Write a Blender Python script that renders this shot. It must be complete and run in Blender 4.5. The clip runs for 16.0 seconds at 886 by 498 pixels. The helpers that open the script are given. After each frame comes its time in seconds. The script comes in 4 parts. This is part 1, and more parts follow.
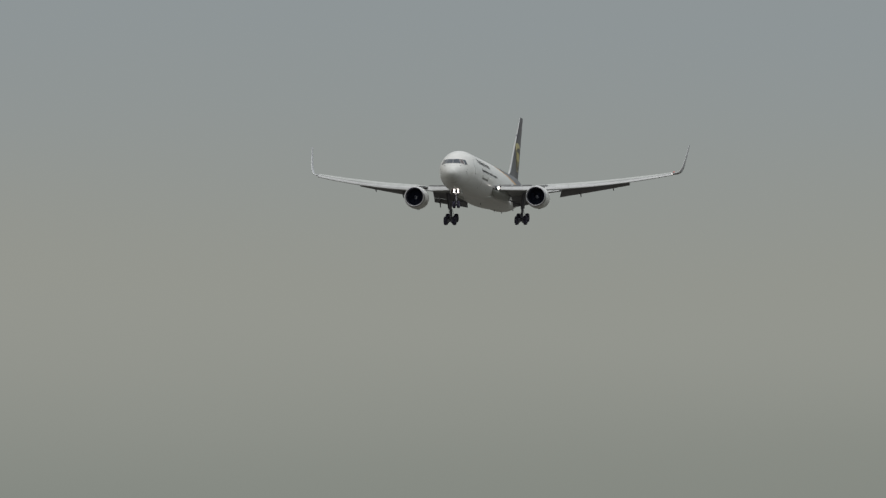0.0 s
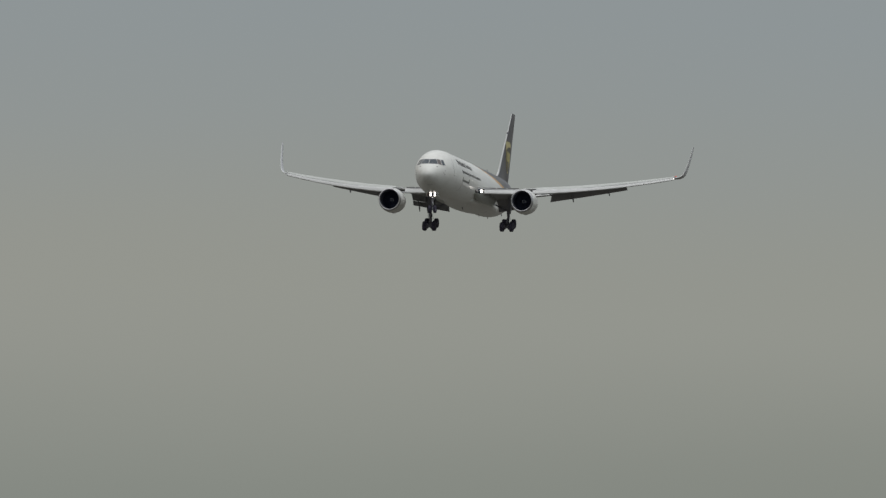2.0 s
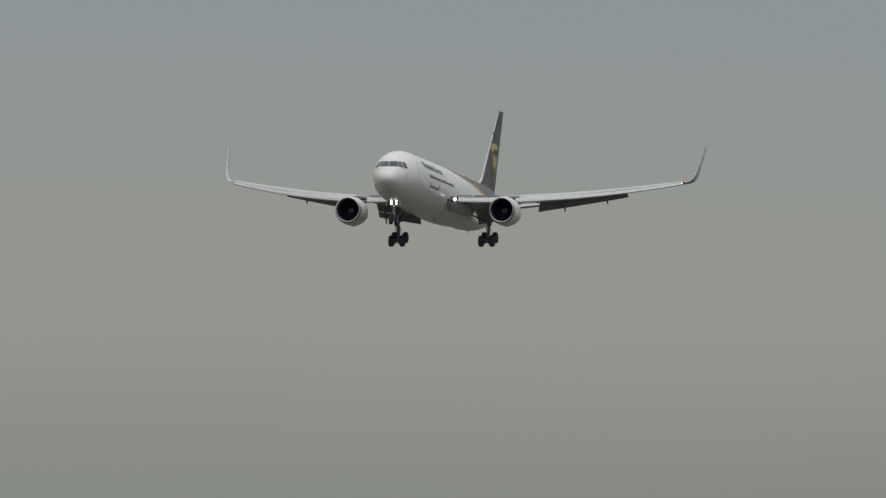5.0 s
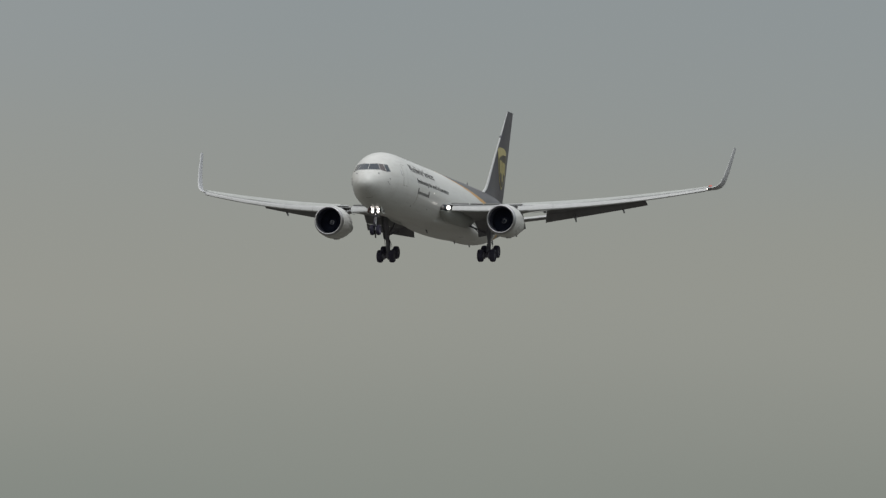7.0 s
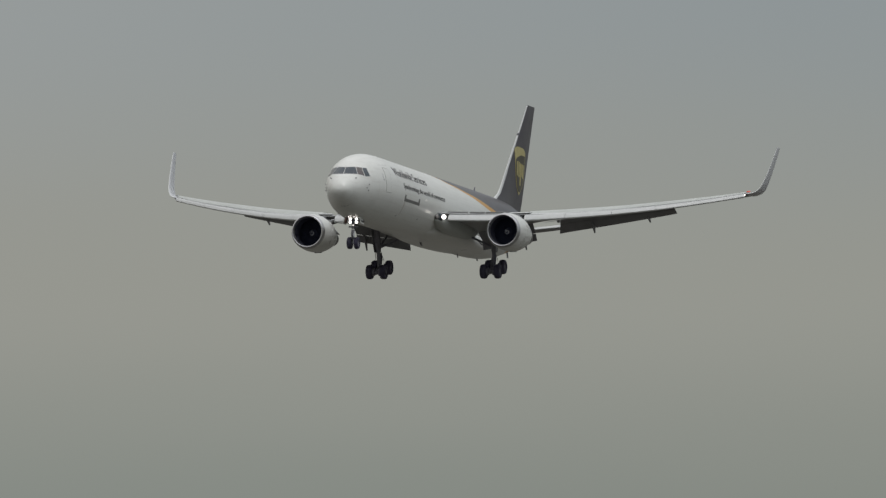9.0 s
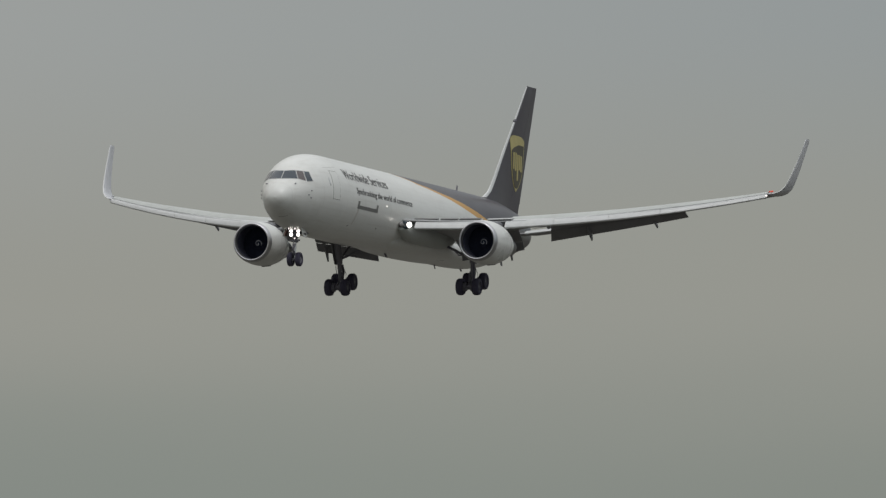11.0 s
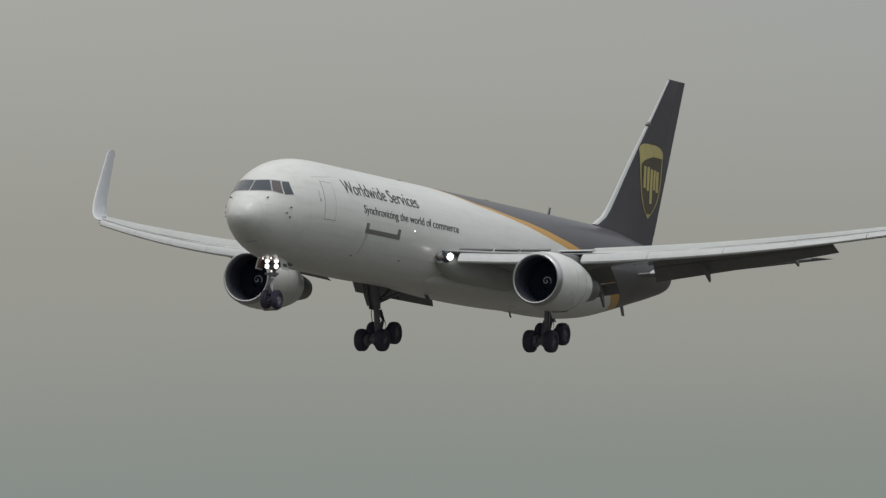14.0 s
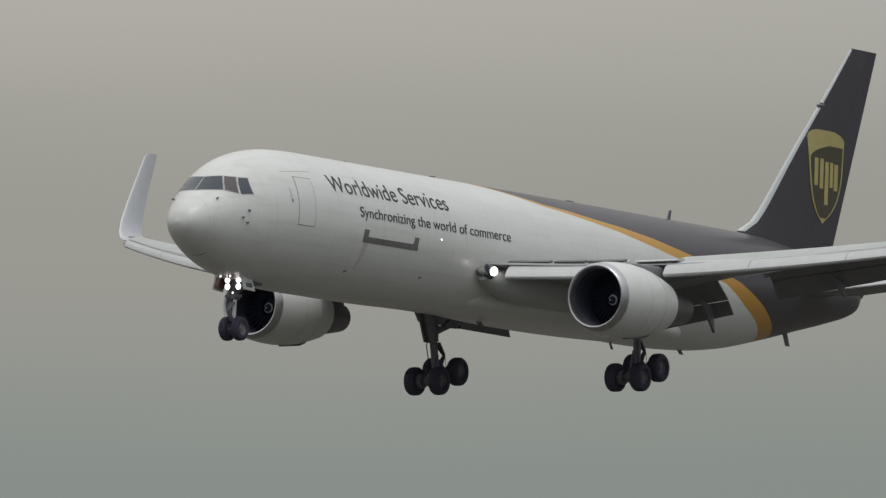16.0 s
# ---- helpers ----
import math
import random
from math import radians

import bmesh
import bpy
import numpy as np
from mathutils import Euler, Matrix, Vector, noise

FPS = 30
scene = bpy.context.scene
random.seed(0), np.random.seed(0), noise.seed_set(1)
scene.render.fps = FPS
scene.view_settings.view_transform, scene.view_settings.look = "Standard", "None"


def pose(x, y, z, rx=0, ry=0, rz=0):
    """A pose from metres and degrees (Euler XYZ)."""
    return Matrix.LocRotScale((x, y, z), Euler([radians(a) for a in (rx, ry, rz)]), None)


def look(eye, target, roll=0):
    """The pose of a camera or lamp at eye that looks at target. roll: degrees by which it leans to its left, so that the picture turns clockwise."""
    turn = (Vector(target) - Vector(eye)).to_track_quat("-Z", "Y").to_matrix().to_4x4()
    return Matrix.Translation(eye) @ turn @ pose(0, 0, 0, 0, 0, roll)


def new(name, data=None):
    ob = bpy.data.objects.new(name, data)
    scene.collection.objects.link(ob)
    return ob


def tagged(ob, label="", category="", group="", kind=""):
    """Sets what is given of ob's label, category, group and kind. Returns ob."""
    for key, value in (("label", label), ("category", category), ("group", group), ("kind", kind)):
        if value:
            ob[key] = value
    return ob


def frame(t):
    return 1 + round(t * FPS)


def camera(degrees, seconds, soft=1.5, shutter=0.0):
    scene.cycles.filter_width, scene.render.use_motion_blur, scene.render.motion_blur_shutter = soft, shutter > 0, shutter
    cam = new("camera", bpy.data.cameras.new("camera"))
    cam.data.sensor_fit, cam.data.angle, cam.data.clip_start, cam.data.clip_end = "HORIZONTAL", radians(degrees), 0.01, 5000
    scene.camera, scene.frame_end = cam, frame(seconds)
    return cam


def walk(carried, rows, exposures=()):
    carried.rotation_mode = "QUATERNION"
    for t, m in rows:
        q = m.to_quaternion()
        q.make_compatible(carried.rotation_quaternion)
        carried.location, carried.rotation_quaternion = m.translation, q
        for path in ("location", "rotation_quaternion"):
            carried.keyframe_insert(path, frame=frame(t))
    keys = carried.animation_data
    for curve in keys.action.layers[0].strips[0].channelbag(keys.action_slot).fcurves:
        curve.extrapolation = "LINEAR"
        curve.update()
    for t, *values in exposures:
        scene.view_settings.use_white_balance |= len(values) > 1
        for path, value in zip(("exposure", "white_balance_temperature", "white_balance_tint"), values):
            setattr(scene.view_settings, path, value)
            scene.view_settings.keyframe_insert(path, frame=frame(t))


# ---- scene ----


# ---- camera on the ground, following the airliner ----
EYE = (0.0, 0.0, 1.7)


def aim(bearing, elevation):
    """Camera pose from a bearing (from +y towards +x) and an elevation, in degrees."""
    b, e = radians(bearing), radians(elevation)
    way = Vector((math.sin(b) * math.cos(e), math.cos(b) * math.cos(e), math.sin(e)))
    return look(EYE, Vector(EYE) + way * 100)


cam = camera(4.0400, 16.0, soft=1.35)
walk(cam, [
    (0.0, aim(79.0288, 2.7206)),
    (0.5, aim(78.8163, 2.7141)),
    (1.0, aim(78.6071, 2.7148)),
    (1.5, aim(78.3693, 2.7092)),
    (2.0, aim(78.1410, 2.7111)),
    (2.5, aim(77.9189, 2.7120)),
    (3.0, aim(77.6859, 2.7163)),
    (3.5, aim(77.4165, 2.7173)),
    (4.0, aim(77.0921, 2.7190)),
    (4.5, aim(76.7459, 2.7229)),
    (5.0, aim(76.3801, 2.7256)),
    (5.5, aim(75.9951, 2.7280)),
    (6.0, aim(75.5910, 2.7313)),
    (6.5, aim(75.1677, 2.7364)),
    (7.0, aim(74.7330, 2.7369)),
    (7.5, aim(74.2852, 2.7415)),
    (8.0, aim(73.7301, 2.7420)),
    (8.5, aim(73.1406, 2.7399)),
    (9.0, aim(72.5626, 2.7363)),
    (9.5, aim(71.9531, 2.7230)),
    (10.0, aim(71.2902, 2.7104)),
    (10.5, aim(70.5605, 2.7008)),
    (11.0, aim(69.7492, 2.6961)),
    (11.5, aim(68.8404, 2.6984)),
    (12.0, aim(67.8221, 2.7089)),
    (12.5, aim(66.7011, 2.7128)),
    (13.0, aim(65.4545, 2.7140)),
    (13.5, aim(64.0496, 2.6893)),
    (14.0, aim(62.4910, 2.6527)),
    (14.5, aim(60.6954, 2.6063)),
    (15.0, aim(58.7239, 2.5658)),
    (15.5, aim(56.5707, 2.5318)),
    (16.0, aim(54.1864, 2.4650)),
])

# ---- overcast sky and sun ----
SUN_UP, SUN_BEARING = radians(48), radians(200)


def srgb(r, g, b):
    return tuple(((c / 255 + 0.055) / 1.055) ** 2.4 if c > 10 else c / 255 / 12.92 for c in (r, g, b)) + (1.0,)


def build_world():
    world = bpy.data.worlds.new("overcast_sky")
    world.use_nodes = True
    scene.world = world
    nt = world.node_tree
    nt.nodes.clear()
    N, L = nt.nodes.new, nt.links.new
    out, bg = N("ShaderNodeOutputWorld"), N("ShaderNodeBackground")
    coord, sep = N("ShaderNodeTexCoord"), N("ShaderNodeSeparateXYZ")
    L(coord.outputs["Generated"], sep.inputs[0])

    def ramp(socket, lo, hi, kind="SMOOTHSTEP"):
        m = N("ShaderNodeMapRange")
        m.interpolation_type = kind
        m.inputs["From Min"].default_value, m.inputs["From Max"].default_value = lo, hi
        L(socket, m.inputs["Value"])
        return m.outputs["Result"]

    def mix(fac, a, b):
        m = N("ShaderNodeMix")
        m.data_type = "RGBA"
        L(fac, m.inputs[0])
        for socket, v in ((m.inputs[6], a), (m.inputs[7], b)):
            if isinstance(v, tuple):
                socket.default_value = v
            else:
                L(v, socket)
        return m.outputs[2]

    # slow drift of cloud bands across the sky
    warp = N("ShaderNodeMapping")
    warp.inputs["Scale"].default_value = (4, 4, 26)
    L(coord.outputs["Generated"], warp.inputs[0])
    cloud = N("ShaderNodeTexNoise")
    cloud.inputs["Scale"].default_value, cloud.inputs["Detail"].default_value = 1.6, 2.0
    L(warp.outputs[0], cloud.inputs["Vector"])
    wob = N("ShaderNodeMath")
    wob.operation = "MULTIPLY_ADD"
    wob.inputs[1].default_value, wob.inputs[2].default_value = 0.012, -0.006
    L(cloud.outputs["Fac"], wob.inputs[0])
    high = N("ShaderNodeMath")
    high.operation = "ADD"
    L(sep.outputs["Z"], high.inputs[0])
    L(wob.outputs[0], high.inputs[1])
    up = high.outputs[0]
    side = ramp(sep.outputs["Y"], 0.18, 0.60, "LINEAR")
    far = ramp(sep.outputs["Y"], 0.27, 0.60, "LINEAR")
    low = mix(side, srgb(*(131, 135, 128)), srgb(*(136, 143, 138)))
    mid = mix(side, srgb(*(147, 149, 142)), srgb(*(154, 153, 146)))
    top = mix(far, srgb(*(142, 149, 151)), srgb(*(178, 175, 167)))
    sky = mix(ramp(up, 0.024, 0.044), low, mid)
    sky = mix(ramp(up, 0.044, 0.068), sky, top)
    # brighter overcast towards the zenith, with a little clear-sky blue in it
    clear = N("ShaderNodeTexSky")
    clear.sky_type, clear.sun_disc = "NISHITA", False
    clear.sun_elevation, clear.sun_rotation = SUN_UP, SUN_BEARING
    dim = N("ShaderNodeVectorMath")
    dim.operation = "SCALE"
    dim.inputs["Scale"].default_value = 0.02
    L(clear.outputs[0], dim.inputs[0])
    add = N("ShaderNodeVectorMath")
    add.operation = "ADD"
    add.inputs[1].default_value = (0.87, 0.87, 0.855)
    L(dim.outputs[0], add.inputs[0])
    sky = mix(ramp(sep.outputs["Z"], 0.08, 0.9), sky, add.outputs[0])
    L(sky, bg.inputs["Color"])
    bg.inputs["Strength"].default_value = 1.0
    L(bg.outputs[0], out.inputs[0])


build_world()
sun = new("sun", bpy.data.lights.new("sun", "SUN"))
sun.data.energy, sun.data.angle, sun.data.color = 0.72, radians(24), (1.0, 0.985, 0.965)
# the light comes from high up, a little ahead of the nose and from the camera's side
sun.matrix_world = look((0, 0, 0), (0.34, 0.34, -1.16))

# ---- materials ----


def material(name, colour, rough=0.5, metal=0.0, vary=0.08, grain=6.0, bump=0.0, stretch=(1, 1, 1), coat=0.0, glow=None, spec=0.5):
    m = bpy.data.materials.new(name)
    m.use_nodes = True
    nt = m.node_tree
    N, L = nt.nodes.new, nt.links.new
    b = nt.nodes["Principled BSDF"]
    b.inputs["Roughness"].default_value, b.inputs["Metallic"].default_value = rough, metal
    b.inputs["Coat Weight"].default_value = coat
    b.inputs["Specular IOR Level"].default_value = spec
    b.inputs["Coat Roughness"].default_value = 0.12
    if glow:
        b.inputs["Emission Color"].default_value, b.inputs["Emission Strength"].default_value = (*glow[0], 1), glow[1]
    coord, mp = N("ShaderNodeTexCoord"), N("ShaderNodeMapping")
    mp.inputs["Scale"].default_value = stretch
    L(coord.outputs["Object"], mp.inputs[0])
    big, fine = N("ShaderNodeTexNoise"), N("ShaderNodeTexNoise")
    big.inputs["Scale"].default_value, big.inputs["Detail"].default_value = grain * 0.12, 4
    fine.inputs["Scale"].default_value, fine.inputs["Detail"].default_value = grain, 5
    L(mp.outputs[0], big.inputs["Vector"])
    L(mp.outputs[0], fine.inputs["Vector"])
    s = N("ShaderNodeMath")
    s.operation = "ADD"
    L(big.outputs["Fac"], s.inputs[0])
    L(fine.outputs["Fac"], s.inputs[1])
    r = N("ShaderNodeMapRange")
    r.inputs["From Min"].default_value, r.inputs["From Max"].default_value = 0.6, 1.4
    r.inputs["To Min"].default_value, r.inputs["To Max"].default_value = 1 - vary, 1 + vary * 0.6
    L(s.outputs[0], r.inputs["Value"])
    v = N("ShaderNodeVectorMath")
    v.operation = "SCALE"
    v.inputs[0].default_value = colour
    L(r.outputs[0], v.inputs["Scale"])
    L(v.outputs[0], b.inputs["Base Color"])
    rr = N("ShaderNodeMapRange")
    rr.inputs["From Min"].default_value, rr.inputs["From Max"].default_value = 0.3, 0.7
    rr.inputs["To Min"].default_value, rr.inputs["To Max"].default_value = max(rough - 0.08, 0.02), min(rough + 0.1, 1)
    L(big.outputs["Fac"], rr.inputs["Value"])
    L(rr.outputs[0], b.inputs["Roughness"])
    if bump:
        bp = N("ShaderNodeBump")
        bp.inputs["Strength"].default_value, bp.inputs["Distance"].default_value = bump, 0.02
        L(fine.outputs["Fac"], bp.inputs["Height"])
        L(bp.outputs[0], b.inputs["Normal"])
    return m


# the brown is lifted a little towards purple to take in haze
WHITE_RGB, BROWN_RGB, GOLD_RGB = (0.715, 0.725, 0.705), (0.040, 0.033, 0.044), (0.56, 0.29, 0.035)


def livery_material():
    """White skin with a brown rear and a gold band sweeping down from the roof to the belly."""
    m = material("livery_paint", WHITE_RGB, 0.34, vary=0.07, grain=1.6, stretch=(0.35, 1, 1), coat=0.25)
    nt = m.node_tree
    N, L = nt.nodes.new, nt.links.new
    b = nt.nodes["Principled BSDF"]
    white = b.inputs["Base Color"].links[0].from_socket
    coord, sep = N("ShaderNodeTexCoord"), N("ShaderNodeSeparateXYZ")
    L(coord.outputs["Object"], sep.inputs[0])
    level = N("ShaderNodeMapRange")
    level.inputs["From Min"].default_value, level.inputs["From Max"].default_value = -3.2, 2.6
    L(sep.outputs["Z"], level.inputs["Value"])

    def edge(points):
        ramp = N("ShaderNodeValToRGB")
        ramp.color_ramp.interpolation = "LINEAR"
        pts = sorted(((z + 3.2) / 5.8, x / 60) for x, z in points)
        els = ramp.color_ramp.elements
        els[0].position, els[1].position = pts[0][0], pts[-1][0]
        for p, _ in pts[1:-1]:
            els.new(p)
        for e, (p, x) in zip(els, pts):
            e.color = (x, x, x, 1)
        L(level.outputs[0], ramp.inputs[0])
        mul = N("ShaderNodeMath")
        mul.operation = "MULTIPLY"
        mul.inputs[1].default_value = 60
        L(ramp.outputs[0], mul.inputs[0])
        gt = N("ShaderNodeMath")
        gt.operation = "GREATER_THAN"
        L(sep.outputs["X"], gt.inputs[0])
        L(mul.outputs[0], gt.inputs[1])
        return gt.outputs[0]

    gold = edge([(20.6, 2.45), (23.2, 2.13), (25.3, 1.82), (26.8, 1.68), (28.7, 1.46), (30.6, 1.22), (32.6, 0.88), (34.6, 0.53),
                 (38.6, -0.19), (40.5, -0.92), (42.3, -1.45), (43.8, -2.0), (45.7, -3.0)])
    brown = edge([(21.0, 2.45), (23.6, 2.15), (25.6, 1.9), (27.1, 1.81), (29.0, 1.62), (31.0, 1.46), (33.0, 1.22), (35.7, 0.79),
                  (39.9, -0.03), (42.3, -0.75), (44.1, -1.4), (45.0, -1.75), (46.8, -3.0)])

    def mix(fac, a, colour):
        x = N("ShaderNodeMix")
        x.data_type = "RGBA"
        L(fac, x.inputs[0])
        L(a, x.inputs[6])
        x.inputs[7].default_value = (*colour, 1)
        return x.outputs[2]

    # thin skin joints round the barrel and along the sides
    wave = N("ShaderNodeMath")
    wave.operation = "PINGPONG"
    wave.inputs[1].default_value = 2.35
    L(sep.outputs["X"], wave.inputs[0])
    seam = N("ShaderNodeMath")
    seam.operation = "LESS_THAN"
    seam.inputs[1].default_value = 0.014
    L(wave.outputs[0], seam.inputs[0])
    half = N("ShaderNodeMath")
    half.operation = "MULTIPLY"
    half.inputs[1].default_value = 0.12
    L(seam.outputs[0], half.inputs[0])
    c = mix(half.outputs[0], white, (0.25, 0.25, 0.24))
    # grime: thin streaks down the sides and a soiled belly skin, broken up by noise
    run = N("ShaderNodeMapping")
    run.inputs["Scale"].default_value = (5.5, 0.5, 0.45)
    L(coord.outputs["Object"], run.inputs[0])
    streak = N("ShaderNodeTexNoise")
    streak.inputs["Scale"].default_value, streak.inputs["Detail"].default_value = 1.0, 6
    L(run.outputs[0], streak.inputs["Vector"])
    along = N("ShaderNodeMapping")
    along.inputs["Scale"].default_value = (0.12, 1.5, 3.2)
    L(coord.outputs["Object"], along.inputs[0])
    band = N("ShaderNodeTexNoise")
    band.inputs["Scale"].default_value, band.inputs["Detail"].default_value = 1.4, 5
    L(along.outputs[0], band.inputs["Vector"])
    for tex, lo, hi, most in ((streak, 0.55, 0.8, 0.16), (band, 0.5, 0.8, 0.26)):
        amount = N("ShaderNodeMapRange")
        amount.inputs["From Min"].default_value, amount.inputs["From Max"].default_value = lo, hi
        amount.inputs["To Max"].default_value = most
        L(tex.outputs["Fac"], amount.inputs["Value"])
        c = mix(amount.outputs[0], c, (0.40, 0.37, 0.33))
    c = mix(gold, c, GOLD_RGB)
    c = mix(brown, c, BROWN_RGB)
    L(c, b.inputs["Base Color"])
    return m


LIVERY = livery_material()
WHITE = material("white_gloss_paint", WHITE_RGB, 0.34, vary=0.07, grain=2.2, coat=0.25)
BROWN = material("dark_brown_gloss_paint", BROWN_RGB, 0.36, vary=0.2, grain=1.4, coat=0.1)
GOLD = material("gold_metallic_paint", (0.56, 0.48, 0.19), 0.36, 0.35, vary=0.12, grain=3)
FIELD = material("shield_dark_paint", (0.062, 0.052, 0.03), 0.42, vary=0.15, grain=2)
LETTER = material("dark_lettering_paint", (0.05, 0.048, 0.052), 0.45, vary=0.15, grain=3)
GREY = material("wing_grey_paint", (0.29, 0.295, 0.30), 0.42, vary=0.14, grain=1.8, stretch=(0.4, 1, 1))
# wing grey with the shade under the wing put into the colour
SHADEGREY = material("shade_toned_grey_paint", (0.205, 0.205, 0.222), 0.5, vary=0.2, grain=2.0, stretch=(0.4, 1, 1))
PALE = material("pale_grey_paint", (0.57, 0.58, 0.61), 0.4, vary=0.1, grain=2)
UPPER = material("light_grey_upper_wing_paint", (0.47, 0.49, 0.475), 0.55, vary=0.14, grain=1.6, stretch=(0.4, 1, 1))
MARK = material("grey_marking_paint", (0.16, 0.16, 0.155), 0.5, vary=0.2, grain=5)
JOINT = material("faint_joint_grey", (0.57, 0.57, 0.56), 0.5, vary=0.1, grain=6)
GRIME = material("thin_grime", (0.56, 0.545, 0.51), 0.6, vary=0.3, grain=5)
FRAME = material("window_frame_grey", (0.42, 0.42, 0.42), 0.5, vary=0.1, grain=6)
SEAM = material("seal_shadow_grey", (0.20, 0.20, 0.19), 0.6, vary=0.2, grain=6)
EDGEWHITE = material("pale_leading_edge_paint", (0.66, 0.67, 0.67), 0.4, 0.15, vary=0.06, grain=3)
METAL = material("bare_aluminium", (0.72, 0.72, 0.73), 0.30, 1.0, vary=0.1, grain=3)
SLAT = material("silvery_slat_paint", (0.54, 0.55, 0.55), 0.48, 0.1, vary=0.1, grain=2.5)
LIPMETAL = material("polished_inlet_lip", (0.55, 0.55, 0.57), 0.40, 1.0, vary=0.1, grain=4)
HOTMETAL = material("heat_stained_metal", (0.25, 0.24, 0.245), 0.45, 0.8, vary=0.3, grain=4)
STEEL = material("grey_gear_paint", (0.20, 0.195, 0.225), 0.45, vary=0.25, grain=6)
# grimy steel, its dark tone lifted and blued in place of haze
DARKSTEEL = material("hazed_grimy_steel", (0.165, 0.16, 0.19), 0.5, 0.1, vary=0.3, grain=6)
# the deep inlet's shade is put into the lining, blade and spinner colours
DUCT = material("shade_toned_inlet_lining", (0.062, 0.066, 0.096), 0.8, vary=0.2, grain=5, spec=0.25)
FANMETAL = material("shade_toned_fan_blade", (0.03, 0.034, 0.054), 0.95, 0.0, vary=0.1, grain=6, spec=0.0)
SPINNER = material("shade_toned_spinner_paint", (0.045, 0.05, 0.076), 0.9, vary=0.1, grain=5, spec=0.05)
SWIRL = material("white_swirl_paint", (0.72, 0.73, 0.75), 0.5, vary=0.1, grain=6)
# black rubber with the bluish lift of haze put into its colour
RUBBER = material("hazed_tyre_rubber", (0.05, 0.045, 0.078), 0.75, vary=0.25, grain=8, bump=0.3)
GLASS = material("tinted_cockpit_glass", (0.035, 0.05, 0.068), 0.12, vary=0.1, grain=1.0, coat=0.4)
COVER = material("dull_lamp_cover", (0.22, 0.21, 0.21), 0.4, vary=0.1, grain=4, coat=0.6)
REDDISH_GLASS = material("reddish_cockpit_glass", (0.052, 0.037, 0.039), 0.12, vary=0.1, grain=1.0, coat=1.0)
LAMP = material("lit_lamp_glass", (0.9, 0.9, 0.88), 0.2, vary=0.02, grain=4, glow=((1.0, 0.93, 0.86), 3.2))
SMALL_LAMP = material("dim_lit_lamp_glass", (0.9, 0.9, 0.88), 0.2, vary=0.02, grain=4, glow=((1.0, 0.9, 0.85), 1.6))
RED_LAMP = material("red_position_light", (0.5, 0.05, 0.03), 0.2, vary=0.05, grain=4, glow=((1.0, 0.16, 0.08), 0.25))
REDBROWN = material("lamp_reddened_lining_paint", (0.20, 0.12, 0.11), 0.6, vary=0.3, grain=5)
TURF = material("dull_airfield_turf", (0.072, 0.068, 0.057), 0.9, vary=0.35, grain=0.05)

# ---- ground that closes the place below the view ----


def build_ground():
    bm = bmesh.new()
    bmesh.ops.create_circle(bm, cap_ends=True, segments=96, radius=4600)
    me = bpy.data.meshes.new("ground")
    bm.to_mesh(me)
    bm.free()
    me.materials.append(TURF)
    tagged(new("ground", me), "flat dull green turf reaching to the horizon", "ground", kind="structure")


build_ground()

# ---- the airliner: x aft from the nose, y to starboard, z up ----


def part(name, bm, mat, parent, label="", angle=38, dedupe=True):
    """One mesh object under a thing or a part."""
    if dedupe:
        bmesh.ops.remove_doubles(bm, verts=bm.verts, dist=0.0006)
    bmesh.ops.recalc_face_normals(bm, faces=bm.faces)
    me = bpy.data.meshes.new(name)
    bm.to_mesh(me)
    bm.free()
    me.materials.append(mat)
    for p in me.polygons:
        p.use_smooth = True
    me.set_sharp_from_angle(angle=radians(angle))
    ob = new(name, me)
    ob.parent = parent
    if label:
        ob["label"] = label
    return ob


def loft(rings, closed=True, caps=True, bm=None):
    bm = bm or bmesh.new()
    rows = [[bm.verts.new(p) for p in ring] for ring in rings]
    n = len(rows[0])
    for a, b in zip(rows, rows[1:]):
        for i in range(n if closed else n - 1):
            j = (i + 1) % n
            bm.faces.new((a[i], a[j], b[j], b[i]))
    if caps and closed:
        bm.faces.new(rows[0][::-1])
        bm.faces.new(rows[-1])
    return bm


def lathe(profile, centre, seg=48, axis="x", bm=None):
    """Turn (along, radius) pairs round an axis through centre."""
    rings = []
    for a, r in profile:
        ring = []
        for k in range(seg):
            c, s = math.cos(2 * math.pi * k / seg) * r, math.sin(2 * math.pi * k / seg) * r
            d = {"x": (a, c, s), "y": (c, a, s), "z": (c, s, a)}[axis]
            ring.append(Vector(centre) + Vector(d))
        rings.append(ring)
    return loft(rings, caps=False, bm=bm)


def rod(points, radius, seg=10, bm=None):
    """A round bar through points; radius is one number or one for each point."""
    pts = [Vector(p) for p in points]
    rad = radius if isinstance(radius, (list, tuple)) else [radius] * len(pts)
    rings = []
    for i, p in enumerate(pts):
        way = (pts[min(i + 1, len(pts) - 1)] - pts[max(i - 1, 0)]).normalized()
        side = way.orthogonal().normalized()
        other = way.cross(side)
        rings.append([p + (side * math.cos(2 * math.pi * k / seg) + other * math.sin(2 * math.pi * k / seg)) * rad[i] for k in range(seg)])
    return loft(rings, bm=bm)


def slab(corners, thick, bm=None):
    """A plate from its outline, thickened along its normal on both sides."""
    pts = [Vector(p) for p in corners]
    n = (pts[1] - pts[0]).cross(pts[2] - pts[0]).normalized() * thick / 2
    return loft([[p - n for p in pts], [p + n for p in pts]], bm=bm)


